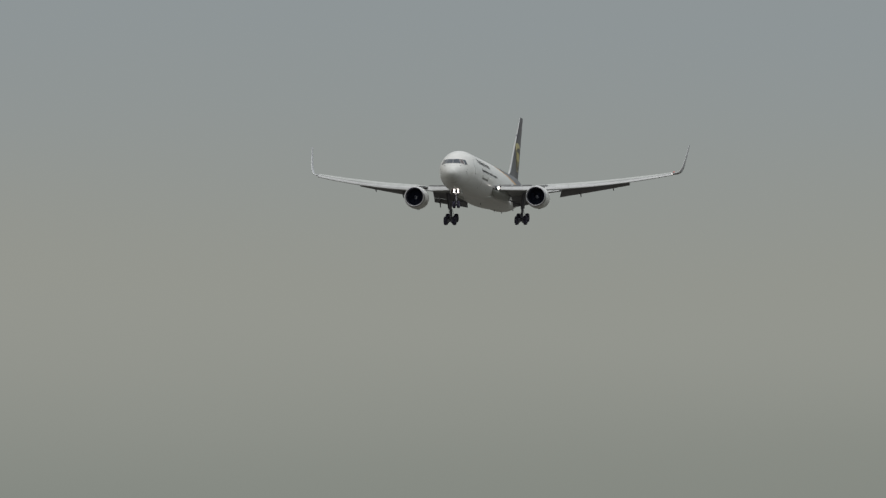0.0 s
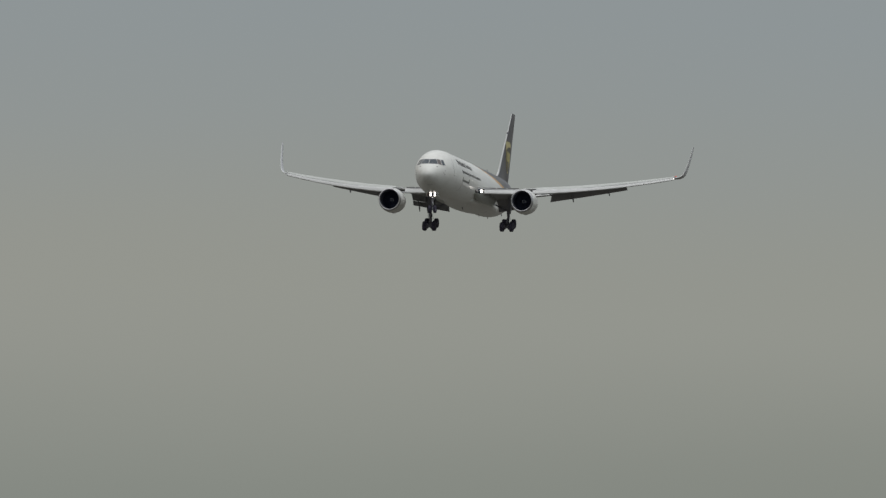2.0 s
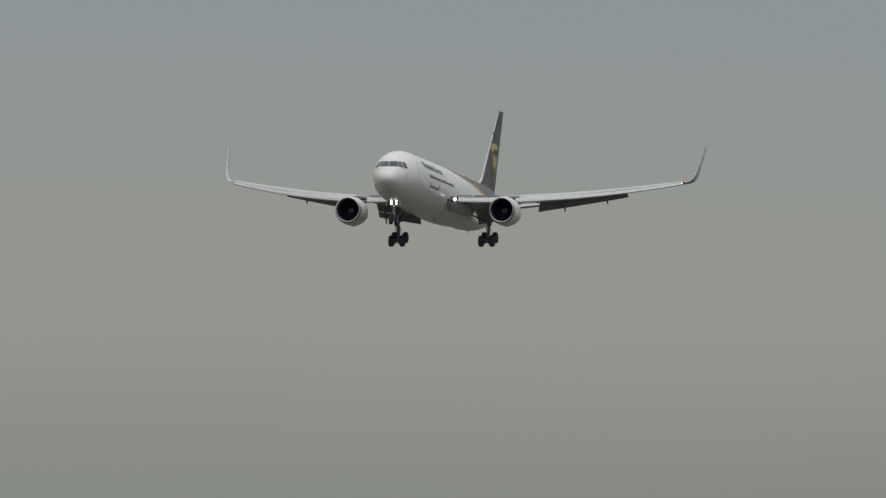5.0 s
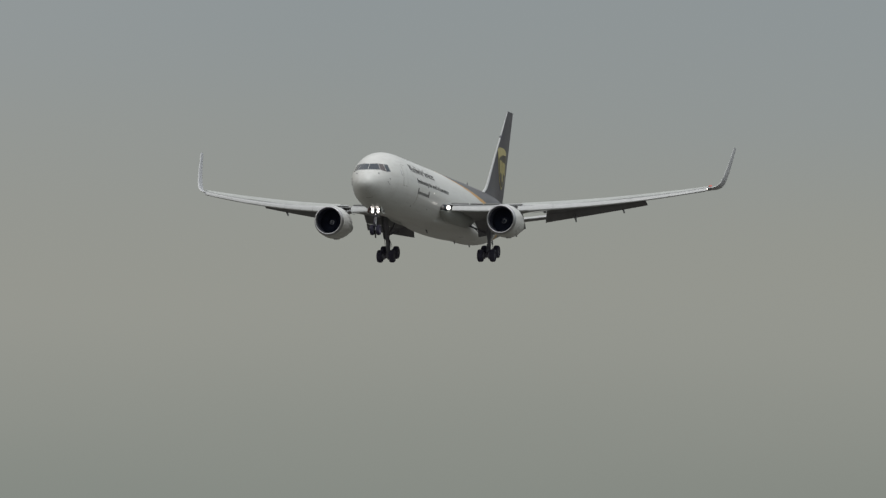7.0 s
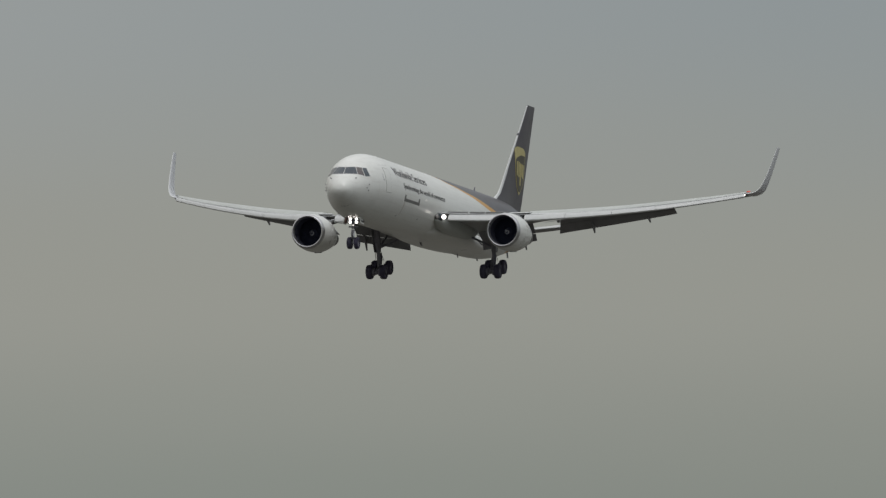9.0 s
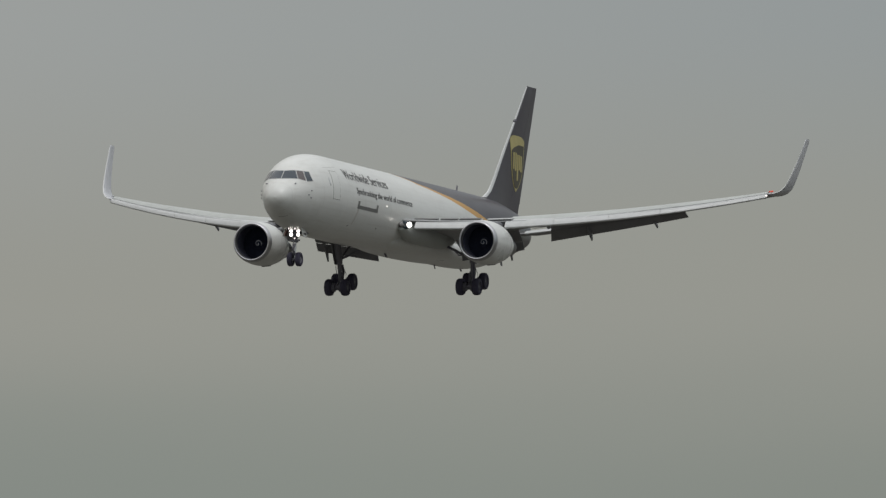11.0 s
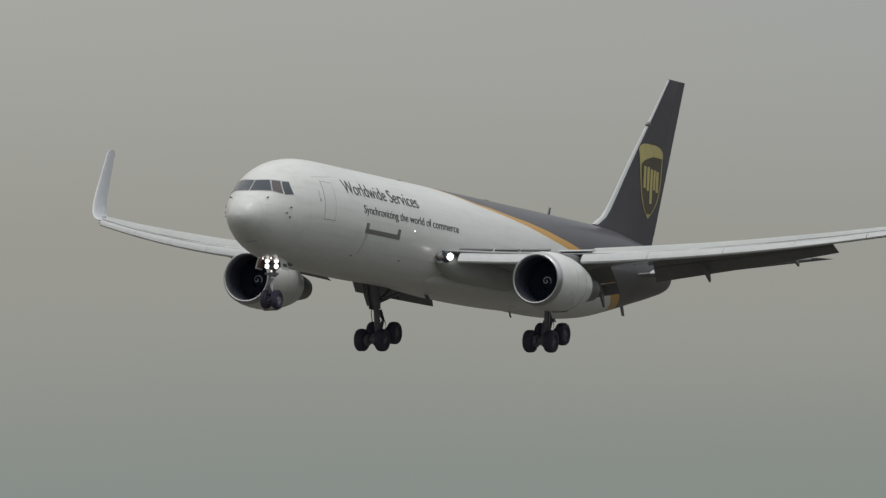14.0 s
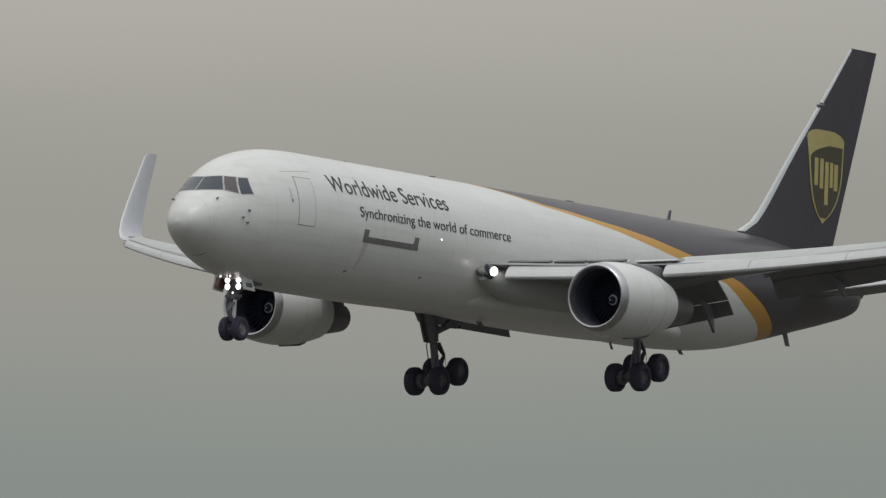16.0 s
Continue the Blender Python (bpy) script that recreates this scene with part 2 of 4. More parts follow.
def box(x0, x1, y0, y1, z0, z1, bevel=0.0, bm=None):
    fresh = bm is None
    bm = slab([(x0, y0, (z0 + z1) / 2), (x1, y0, (z0 + z1) / 2), (x1, y1, (z0 + z1) / 2), (x0, y1, (z0 + z1) / 2)], z1 - z0, bm=bm)
    if bevel and fresh:
        bmesh.ops.bevel(bm, geom=bm.edges[:], offset=bevel, segments=2, affect="EDGES")
    return bm


def smooth_curve(points):
    """A monotone curve through (x, value) points."""
    xs, ys = [p[0] for p in points], [p[1] for p in points]
    h = [b - a for a, b in zip(xs, xs[1:])]
    d = [(b - a) / k for a, b, k in zip(ys, ys[1:], h)]
    m = [d[0]] + [0.0] * (len(xs) - 2) + [d[-1]]
    for i in range(1, len(xs) - 1):
        if d[i - 1] * d[i] > 0:
            w1, w2 = 2 * h[i] + h[i - 1], h[i] + 2 * h[i - 1]
            m[i] = (w1 + w2) / (w1 / d[i - 1] + w2 / d[i])

    def at(x):
        x = min(max(x, xs[0]), xs[-1])
        k = next((i for i in range(len(h)) if x <= xs[i + 1]), len(h) - 1)
        s = (x - xs[k]) / h[k]
        return (ys[k] * (1 + 2 * s) * (1 - s) ** 2 + m[k] * h[k] * s * (1 - s) ** 2
                + ys[k + 1] * s * s * (3 - 2 * s) + m[k + 1] * h[k] * s * s * (s - 1))
    return at


NOSE, TAIL = 0.9, 53.7
ROOF = smooth_curve([(.9, -0.95), (.98, -.65), (1.25, -.25), (1.65, .08), (2.1, .39), (2.75, .98), (3.3, 1.4), (4.3, 1.89), (5.5, 2.22), (6.7, 2.38),
                     (8.4, 2.44), (10, 2.44), (40, 2.43), (44, 2.4), (48, 2.1), (51, 1.75), (53.2, 1.3), (53.7, .8)])
KEEL = smooth_curve([(.9, -0.95), (.98, -1.22), (1.3, -1.58), (1.8, -1.88), (2.6, -2.24), (4, -2.65), (6, -2.94), (8, -3.03), (13, -3.03), (18, -2.95), (30, -2.92), (35, -2.95), (38.8, -2.83),
                     (41.6, -2.55), (44.8, -1.98), (48, -1.32), (50.8, -.74), (52.7, -.27), (53.4, .05), (53.7, .5)])
WIDE = smooth_curve([(.9, 0), (.98, .36), (1.3, .72), (1.8, 1.06), (2.6, 1.45), (3.6, 1.84), (5, 2.21), (6.5, 2.42), (8, 2.515), (35, 2.515), (39, 2.4),
                     (43, 2.05), (47, 1.5), (51, .8), (53, .4), (53.7, .12)])
WAIST = smooth_curve([(.9, -0.95), (2.5, -.62), (5, -.42), (8, -.3), (36, -.3), (45, .3), (53.7, .65)])


def skin_y(x, z):
    """Half-width of the fuselage at station x and height z (0 outside)."""
    w, m = WIDE(x), WAIST(x)
    h = ROOF(x) - m if z > m else m - KEEL(x)
    k = 1 - ((z - m) / max(h, 1e-6)) ** 2
    return w * math.sqrt(k) if k > 0 else 0.0


def skin_x(y, z):
    """Station at which the nose skin reaches the place (y, z)."""
    lo, hi = NOSE, 9.0
    for _ in range(40):
        c = (lo + hi) / 2
        if KEEL(c) < z < ROOF(c) and skin_y(c, z) > abs(y):
            hi = c
        else:
            lo = c
    return hi


def skin_normal(x, z, side):
    e = 0.02
    du = Vector((2 * e, side * (skin_y(x + e, z) - skin_y(x - e, z)), 0))
    dv = Vector((0, side * (skin_y(x, z + e) - skin_y(x, z - e)), 2 * e))
    n = du.cross(dv).normalized()
    return n if n.y * side > 0 else -n


def on_side(x, z, side=-1, proud=0.0):
    p = Vector((x, side * skin_y(x, z), z))
    return p + skin_normal(x, z, side) * proud


def side_patch(outline, side, proud=0.012, depth=0.03, bm=None):
    """A thin raised plate that follows the fuselage side; outline of (x, z) with four corners."""
    a, b, c, d = outline
    n = 6
    rings = []
    for i in range(n + 1):
        u = i / n
        top = [a[k] + (b[k] - a[k]) * u for k in (0, 1)]
        low = [d[k] + (c[k] - d[k]) * u for k in (0, 1)]
        col = []
        for j in range(n + 1):
            v = j / n
            col.append((top[0] + (low[0] - top[0]) * v, top[1] + (low[1] - top[1]) * v))
        rings.append([on_side(x, z, side, proud) for x, z in col] + [on_side(x, z, side, proud - depth) for x, z in reversed(col)])
    return loft(rings, bm=bm)


airplane = tagged(new("airplane"), "white twin-engine cargo jet with dark brown tail, gear and flaps down", "airplane")


def build_fuselage():
    xs = [NOSE + 0.004] + [NOSE + 1.4 * (i / 16) ** 1.8 for i in range(1, 17)]
    xs += [2.3 + (9.0 - 2.3) * i / 26 for i in range(1, 27)]
    xs += [9.0 + 27 * i / 27 for i in range(1, 28)]
    xs += [36 + 17 * i / 34 for i in range(1, 35)] + [53.2, 53.4, 53.55, 53.65, 53.7]
    rings = []
    for x in xs:
        w, t, k, m = WIDE(x), ROOF(x), KEEL(x), WAIST(x)
        ring = []
        for i in range(72):
            a = 2 * math.pi * i / 72
            s = math.sin(a)
            ring.append((x, w * math.cos(a), m + (t - m if s > 0 else m - k) * s))
        rings.append(ring)
    part("fuselage", loft(rings), LIVERY, airplane, "white barrel with dark brown rear and gold sweep band", angle=60)


build_fuselage()
fuselage = bpy.data.objects["fuselage"]


def build_fairing():
    """Wing-to-body fairing under the belly."""
    rings = []
    for i in range(25):
        u = i / 24
        x = 19.5 + 17.5 * u
        f = math.sin(math.pi * u) ** 0.55 if 0 < u < 1 else 0.0
        w, z0, z1 = 1.2 + 1.42 * f, -2.66 - 0.27 * f, -1.9 + 0.6 * f
        ring = []
        for k in range(40):
            a = 2 * math.pi * k / 40
            c, s = math.cos(a), math.sin(a)
            ring.append((x, w * math.copysign(abs(c) ** 0.7, c), (z0 + z1) / 2 + (z1 - z0) / 2 * math.copysign(abs(s) ** 0.75, s)))
        rings.append(ring)
    part("wing_body_fairing", loft(rings), WHITE, airplane, angle=60)


build_fairing()


# ---- wings ----
def le_x(y):
    return 19.6 + 0.668 * (abs(y) - 2.9)


def le_z(y):
    s = abs(y) - 2.9
    return -1.33 + 0.0283 * s + 0.0055 * s * s


def te_x(y):
    y = abs(y)
    return 30.1 + 0.03 * (y - 2.5) if y < 8.3 else 30.27 + (36.0 - 30.27) * (y - 8.3) / 15.4


def te_z(y):
    return smooth_curve([(2, -1.75), (5, -1.35), (9, -0.62), (13, -0.05), (18, 0.72), (23.7, 1.78)])(abs(y))


def foil(n=14):
    """Upper then lower outline of an aerofoil, as (along, height) from trailing edge round to it again."""
    def thick(x):
        return 5 * (0.2969 * math.sqrt(x) - 0.126 * x - 0.3516 * x ** 2 + 0.2843 * x ** 3 - 0.1036 * x ** 4)
    xs = [0.5 * (1 - math.cos(math.pi * i / n)) for i in range(n + 1)]
    camber = [0.10 * x * (1 - x) for x in xs]
    up = [(x, c * 0.12 + thick(x) * 0.5 * 1.1) for x, c in zip(xs, camber)]
    low = [(x, c * 0.12 - thick(x) * 0.5 * (0.5 + 0.3 * x)) for x, c in zip(xs, camber)]
    return up[::-1] + low[1:]


FOIL = foil()


def wing_ring(side, y, x0, z0, x1, z1, tc):
    chord = x1 - x0
    return [(x0 + chord * a, side * y, z0 + (z1 - z0) * a + chord * tc * 2 * h) for a, h in FOIL]


def build_wing(side):
    rings = []
    for y in (1.6, 2.9, 4.5, 6.5, 8.3, 10.5, 13, 15.5, 17.9, 17.98, 20, 22, 23.6):
        x0, z0 = le_x(y) + 0.34, le_z(y) + 0.18 + 0.16 * max(0.0, 1 - (y - 2) / 7)
        flapped = y < 17.95
        tc = 0.058 - 0.0014 * min(y, 14)
        x1, z1 = te_x(y) - (0.75 if flapped else 0.0), te_z(y)
        rings.append(wing_ring(side, y, x0, z0, x1, z1, tc))
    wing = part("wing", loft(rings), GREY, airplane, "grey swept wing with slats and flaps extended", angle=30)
    # leading edge slats, drooped ahead of the wing
    cuts = [(3.22, 6.85)] + [(a + 0.01, b - 0.01) for a, b in ((8.4, 11.2), (11.2, 14.4), (14.4, 17.4), (17.4, 20.5), (20.5, 23.6))]
    for a, b in cuts:
        rings = []
        for i in range(7):
            y = a + (b - a) * i / 6
            x, z = le_x(y), le_z(y)
            k = smooth_curve([(2.5, 1.12), (7.0, 1.2), (9.0, 1.28), (11.5, 1.12), (14.5, 0.98), (23.7, 0.68)])(y)
            outer = [(1.04, 0.43), (0.62, 0.32), (0.32, 0.22), (0.17, 0.11), (0.07, -0.03), (0.0, -0.16), (0.03, -0.22), (0.2, -0.25)]
            inner = [(0.22, -0.21), (0.14, -0.15), (0.20, -0.04), (0.28, 0.06), (0.44, 0.17), (0.66, 0.26), (1.04, 0.405)]
            top = 1.0 if y < 8 else 0.84
            rings.append([(x + p * k, side * y, z + q * k * (top if q > 0 else 1.0)) for p, q in outer + inner])
        part("slat", loft(rings), SLAT, wing, "bright silvery leading edge slat", angle=35)
    # fixed leading edge over the engine, between the slats
    rings = []
    for i in range(5):
        y = 7.3 + 1.4 * i / 4
        x, z = le_x(y), le_z(y)
        rings.append([(x + p, side * y, z + q) for p, q in ((1.0, 0.47), (0.7, 0.46), (0.45, 0.40), (0.43, 0.36), (0.7, 0.34), (1.0, 0.34))])
    part("fixed_leading_edge", loft(rings), SLAT, wing)
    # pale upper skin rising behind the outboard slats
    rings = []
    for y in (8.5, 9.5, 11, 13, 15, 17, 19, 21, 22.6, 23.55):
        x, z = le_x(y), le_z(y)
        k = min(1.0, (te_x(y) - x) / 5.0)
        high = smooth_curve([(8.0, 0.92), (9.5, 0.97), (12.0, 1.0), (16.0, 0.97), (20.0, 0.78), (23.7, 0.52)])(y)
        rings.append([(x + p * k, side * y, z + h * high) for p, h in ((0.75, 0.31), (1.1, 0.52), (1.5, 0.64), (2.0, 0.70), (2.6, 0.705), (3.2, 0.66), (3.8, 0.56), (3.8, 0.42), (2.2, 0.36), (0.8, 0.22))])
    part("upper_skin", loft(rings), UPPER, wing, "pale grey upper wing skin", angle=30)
    # dark seals along the top of the inboard slat
    for a, b in ((3.0, 4.35), (4.5, 5.5), (5.6, 6.8)):
        rings = [[(le_x(y) + p, side * y, le_z(y) + q) for p, q in ((0.72, 0.47), (1.0, 0.55), (1.05, 0.46), (0.8, 0.40))] for y in (a, (a + b) / 2, b)]
        part("slat_seal", loft(rings), MARK, wing)
    # trailing edge flaps in two elements, lowered
    for element, inner, outer in (("flap_vane", (29.0, -1.64, 30.31, -2.20), (29.18, -0.86, 30.18, -1.63)), ("flap", (30.28, -2.19, 30.62, -2.92), (30.18, -1.66, 30.63, -2.19))):
        rings = []
        for i in range(9):
            x0, z0, x1, z1 = (p + (q - p) * i / 8 for p, q in zip(inner, outer))
            rings.append(wing_ring(side, 3.0 + 4.42 * i / 8, x0, z0, x1, z1, 0.05))
        part(element, loft(rings), SHADEGREY, wing, "lowered trailing edge flap, its grey darkened for shade", angle=30)
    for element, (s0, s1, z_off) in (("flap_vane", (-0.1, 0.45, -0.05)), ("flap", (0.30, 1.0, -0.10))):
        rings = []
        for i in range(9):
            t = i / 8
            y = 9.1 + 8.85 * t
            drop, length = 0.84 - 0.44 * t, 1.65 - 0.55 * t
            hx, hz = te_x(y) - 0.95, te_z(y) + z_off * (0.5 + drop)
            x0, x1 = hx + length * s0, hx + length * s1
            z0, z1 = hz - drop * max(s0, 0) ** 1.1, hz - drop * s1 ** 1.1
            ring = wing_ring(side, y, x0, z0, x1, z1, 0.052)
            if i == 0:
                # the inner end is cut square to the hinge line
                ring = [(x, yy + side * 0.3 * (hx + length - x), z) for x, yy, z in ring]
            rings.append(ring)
        part(element, loft(rings), SHADEGREY, wing, "lowered trailing edge flap, its grey darkened for shade" if element == "flap" else "", angle=30)
    # flap track fairings
    for y, outline in ((11.8, ((30.6, -0.62), (31.2, -1.12), (31.84, -1.5), (31.86, -1.36), (31.7, -0.85))),
                       (15.8, ((32.9, -0.08), (33.25, -0.28), (33.81, -0.52), (33.84, -0.38), (33.5, -0.1)))):
        bm = bmesh.new()
        rings = []
        for k in range(9):
            w = -1 + k / 4
            f = 0.55 + 0.45 * math.sqrt(max(0.0, 1 - w * w))
            cx, cz = outline[3]
            rings.append([(cx + (x - cx) * f, side * y + 0.06 * w, cz + (z - cz) * f) for x, z in outline])
        part("flap_track_fairing", loft(rings, bm=bm), SHADEGREY, wing, angle=50)
    y = side * 6.6
    part("flap_track_fairing", slab([(29.2, y, -1.6), (30.25, y, -1.95), (30.46, y, -2.92), (30.28, y, -2.7), (29.75, y, -2.1)], 0.12), SHADEGREY, wing)
    # sky light through the outboard flap's slot, set as a pale rod; its fitting
    def slot(y, drop):
        return (te_x(y) - 0.75, side * y, te_z(y) - drop)
    part("flap_slot_light", rod([slot(8.35, 0.11), slot(9.4, 0.07), slot(10.4, 0.04)], 0.022, 6), PALE, wing, "pale rod for sky light through the flap slot")
    fx, fy, fz = slot(9.35, 0.12)
    part("flap_fitting", box(fx - 0.1, fx + 0.12, fy - 0.13, fy + 0.13, fz - 0.14, fz + 0.04, 0.03), PALE, wing, "small pale fitting under the wing")
    # vents and access panels on the underside
    for y, u, size in ((11.2, 0.42, 0.16), (13.6, 0.55, 0.2), (16.4, 0.5, 0.17), (9.9, 0.3, 0.12)):
        x0, z0 = le_x(y) + 0.34, le_z(y) + 0.18
        x1, z1 = te_x(y) - 0.75, te_z(y)
        low = min(h for a, h in FOIL if abs(a - u) < 0.12)
        zz = z0 + (z1 - z0) * u + (x1 - x0) * (0.058 - 0.0014 * min(y, 14)) * 2 * low
        xx = x0 + (x1 - x0) * u
        part("vent", rod([(xx, side * y, zz + 0.1), (xx, side * y, zz - 0.05)], [size, size * 0.8], 12), DARKSTEEL, wing)
    # aileron, a little proud of the wing behind its hinge
    rings = []
    for y in (18.1, 20, 22.9):
        c = (te_x(y) - le_x(y)) * 0.26
        rings.append(wing_ring(side, y, te_x(y) - c, te_z(y) + 0.02, te_x(y) + 0.02, te_z(y) - 0.03, 0.07))
    part("aileron", loft(rings), PALE, wing)
    # position light at the tip
    y = 23.72
    part("position_light", rod([(le_x(y) + 0.42, side * (y - 0.06), le_z(y) + 0.28), (le_x(y) + 0.9, side * (y + 0.03), le_z(y) + 0.34)], [0.045, 0.06]),
         RED_LAMP if side < 0 else PALE, wing, "red position light" if side < 0 else "unlit position light cover")
    part("strobe_light", lathe([(0, 0.001), (0.02, 0.045), (0.1, 0.05)], (le_x(23.6) - 0.03, side * 23.6, le_z(23.6)), 16), SMALL_LAMP if side < 0 else PALE, wing)
    # blended winglet
    spine = [(23.6, 1.74, 33.75, 2.2), (23.95, 1.79, 33.95, 2.05), (24.3, 1.95, 34.2, 1.9), (24.55, 2.25, 34.5, 1.76), (24.70, 2.72, 34.85, 1.62),
             (24.82, 3.3, 35.32, 1.46), (24.96, 4.2, 36.05, 1.23), (25.06, 5.0, 36.68, 1.05), (25.13, 5.6, 37.15, 0.92), (25.15, 5.78, 37.36, 0.74)]
    rings = []
    for i, (y, z, x, chord) in enumerate(spine):
        y0, z0 = spine[max(i - 1, 0)][:2]
        y1, z1 = spine[min(i + 1, len(spine) - 1)][:2]
        d = math.hypot(y1 - y0, z1 - z0)
        ny, nz = -(z1 - z0) / d, (y1 - y0) / d
        rings.append([(x + chord * a, side * (y + ny * chord * 0.17 * h), z + nz * chord * 0.17 * h) for a, h in FOIL])
    winglet = part("winglet", loft(rings), PALE, airplane, "tall pale grey blended winglet", angle=40)
    edge = []
    for ring in rings[1:-1]:
        nose = [Vector(p) for p in ring[12:17]]
        mid = (Vector(ring[9]) + Vector(ring[19])) / 2
        edge.append([q + (q - mid).normalized() * 0.012 for q in nose])
    part("winglet_leading_edge", loft(edge), EDGEWHITE, winglet, "bright pale leading edge", angle=60)
    # landing light in the wing root
    cx, cy, cz = 19.27, side * 3.04, -1.34
    part("landing_light", lathe([(0.0, 0.001), (0.008, 0.12), (0.03, 0.185)], (cx, cy, cz), 24), LAMP, airplane, "lit landing light in the wing root")
    rings = []
    for i in range(9):
        u = i / 8
        x = 19.06 + 2.26 * u
        f = math.sin(math.pi / 2 * min(u * 1.8, 1)) ** 0.6
        rings.append([(x, side * (2.3 + 0.14 + 0.42 * f * math.cos(2 * math.pi * k / 20)), -1.33 + (0.08 + 0.25 * f) * math.sin(2 * math.pi * k / 20)) for k in range(20)])
    part("wing_root_glove", loft(rings), COVER, airplane, "dull grey lamp cover at the wing root", angle=50)
    rings = []
    for i in range(21):
        u = i / 20
        x = 19.35 + 10.6 * u
        f = math.sin(math.pi / 2 * min(u * 3.6, 1)) ** 0.7 * math.sin(math.pi / 2 * min((1 - u) * 3, 1) + 0.02) ** 0.7
        cy, cz, hw, hh = 2.45, -1.50 - 0.16 * f, 0.25 + 0.50 * f, 0.16 + 0.60 * f
        rings.append([(x, side * (cy + hw * math.cos(2 * math.pi * k / 28)), cz + hh * math.sin(2 * math.pi * k / 28)) for k in range(28)])
    part("wing_root_fairing", loft(rings), UPPER, airplane, "grey wing root fairing", angle=50)
    part("light_window", lathe([(-0.02, 0.10), (0.0, 0.2), (0.04, 0.26), (0.2, 0.3)], (19.32, side * 2.70, -1.34), 20), GLASS, airplane, "dark glass round the landing light")


for s in (-1, 1):
    build_wing(s)


# ---- engines ----
FANS = []


def build_engine(side):
    c = (0.0, side * 8.0, -2.46)
    outer = [(18.80, 1.20), (18.86, 1.27), (19.05, 1.34), (19.50, 1.42), (20.20, 1.468), (20.90, 1.47), (21.65, 1.41), (22.35, 1.30), (22.95, 1.17), (23.5, 1.03)]
    inner = [(23.5, 0.99), (22.8, 1.05), (21.80, 1.1)]
    nacelle = part("engine_nacelle", lathe(outer[2:] + inner, c, 64), WHITE, airplane, "white jet engine nacelle under the wing")
    lip = [(19.15, 1.362), (19.02, 1.342), (18.86, 1.285), (18.80, 1.22), (18.82, 1.17), (18.90, 1.135), (19.15, 1.105)]
    part("inlet_lip", lathe(lip, c, 64), LIPMETAL, nacelle, "bare metal inlet lip")
    part("inlet_duct", lathe([(19.14, 1.108), (19.60, 1.10), (20.40, 1.13), (20.95, 1.14)], c, 64), DUCT, nacelle, "inlet lining coloured with the shade inside")
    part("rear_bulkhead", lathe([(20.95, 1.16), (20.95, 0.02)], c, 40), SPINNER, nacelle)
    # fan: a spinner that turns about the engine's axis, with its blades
    fan = part("fan", lathe([(-0.44, 0.005), (-0.42, 0.06), (-0.32, 0.17), (-0.17, 0.29), (0.0, 0.40), (0.18, 0.44), (0.18, 0.02)], (0, 0, 0), 40), SPINNER, airplane, "spinning fan, its spinner coloured with the inlet's shade")
    fan.location = (20.48, c[1], c[2])
    FANS.append(fan)
    n = 34
    bm = bmesh.new()
    low, high = [], []
    for r, tw, out in ((0.36, 0.30, low), (0.75, 0.62, []), (1.11, 0.95, high)):
        for d in (-1, 1):
            w = 0.15 if r < 0.5 else 0.19
            out.append(Vector((d * w * math.cos(tw), r, d * w * math.sin(tw))))
    nrm = (low[1] - low[0]).cross(high[0] - low[0]).normalized() * 0.012
    ring = [low[0], low[1], high[1], high[0]]
    loft([[p - nrm for p in ring], [p + nrm for p in ring]], bm=bm)
    first = part("fan_blade", bm, FANMETAL, fan, "fan blade coloured with the inlet's shade")
    for k in range(1, n):
        blade = new("fan_blade", first.data)
        blade.parent = fan
        blade["label"] = "fan blade coloured with the inlet's shade"
        blade.rotation_euler = (2 * math.pi * k / n, 0, 0)
    cone = smooth_curve([(0.0, -0.44), (0.06, -0.42), (0.17, -0.32), (0.29, -0.17), (0.40, 0.0)])
    rings = []
    for i in range(41):
        u = i / 40
        a = 7.6 * u
        r = 0.035 + 0.20 * u ** 0.75
        w = 0.009 + 0.014 * math.sin(math.pi * min(0.08 + u * 0.9, 1)) ** 0.6
        rings.append([(cone(q) - lift, q * math.cos(a), q * math.sin(a)) for q, lift in ((max(r - w, 0.005), 0.008), (r, 0.014), (r + w, 0.008), (r + w, -0.004), (max(r - w, 0.005), -0.004))])
    part("spinner_swirl", loft(rings), SWIRL, fan, "white painted swirl")
    part("core_cowl", lathe([(23.40, 0.86), (24.00, 0.80), (24.80, 0.68), (25.50, 0.56), (25.52, 0.51), (24.80, 0.48)], c, 48), HOTMETAL, nacelle, "heat-stained core cowl")
    part("exhaust_plug", lathe([(24.80, 0.40), (25.40, 0.36), (26.00, 0.20), (26.35, 0.03)], c, 32), HOTMETAL, nacelle)
    part("cowl_seam", lathe([(20.80, 1.466), (20.80, 1.473), (20.82, 1.473), (20.82, 1.466)], c, 64), JOINT, nacelle)
    part("reverser_seam", lathe([(22.05, 1.35), (22.05, 1.361), (22.07, 1.358), (22.07, 1.345)], c, 64), JOINT, nacelle)
    part("drain_strip", slab([(21.0, c[1], -3.90), (22.0, c[1], -3.80), (22.95, c[1], -3.6), (22.95, c[1], -3.68), (22.5, c[1], -3.83), (21.2, c[1], -3.965)], 0.14), MARK, nacelle)
    # strake on the inboard shoulder
    a = radians(48)
    yy, zz = -side * math.cos(a), math.sin(a)
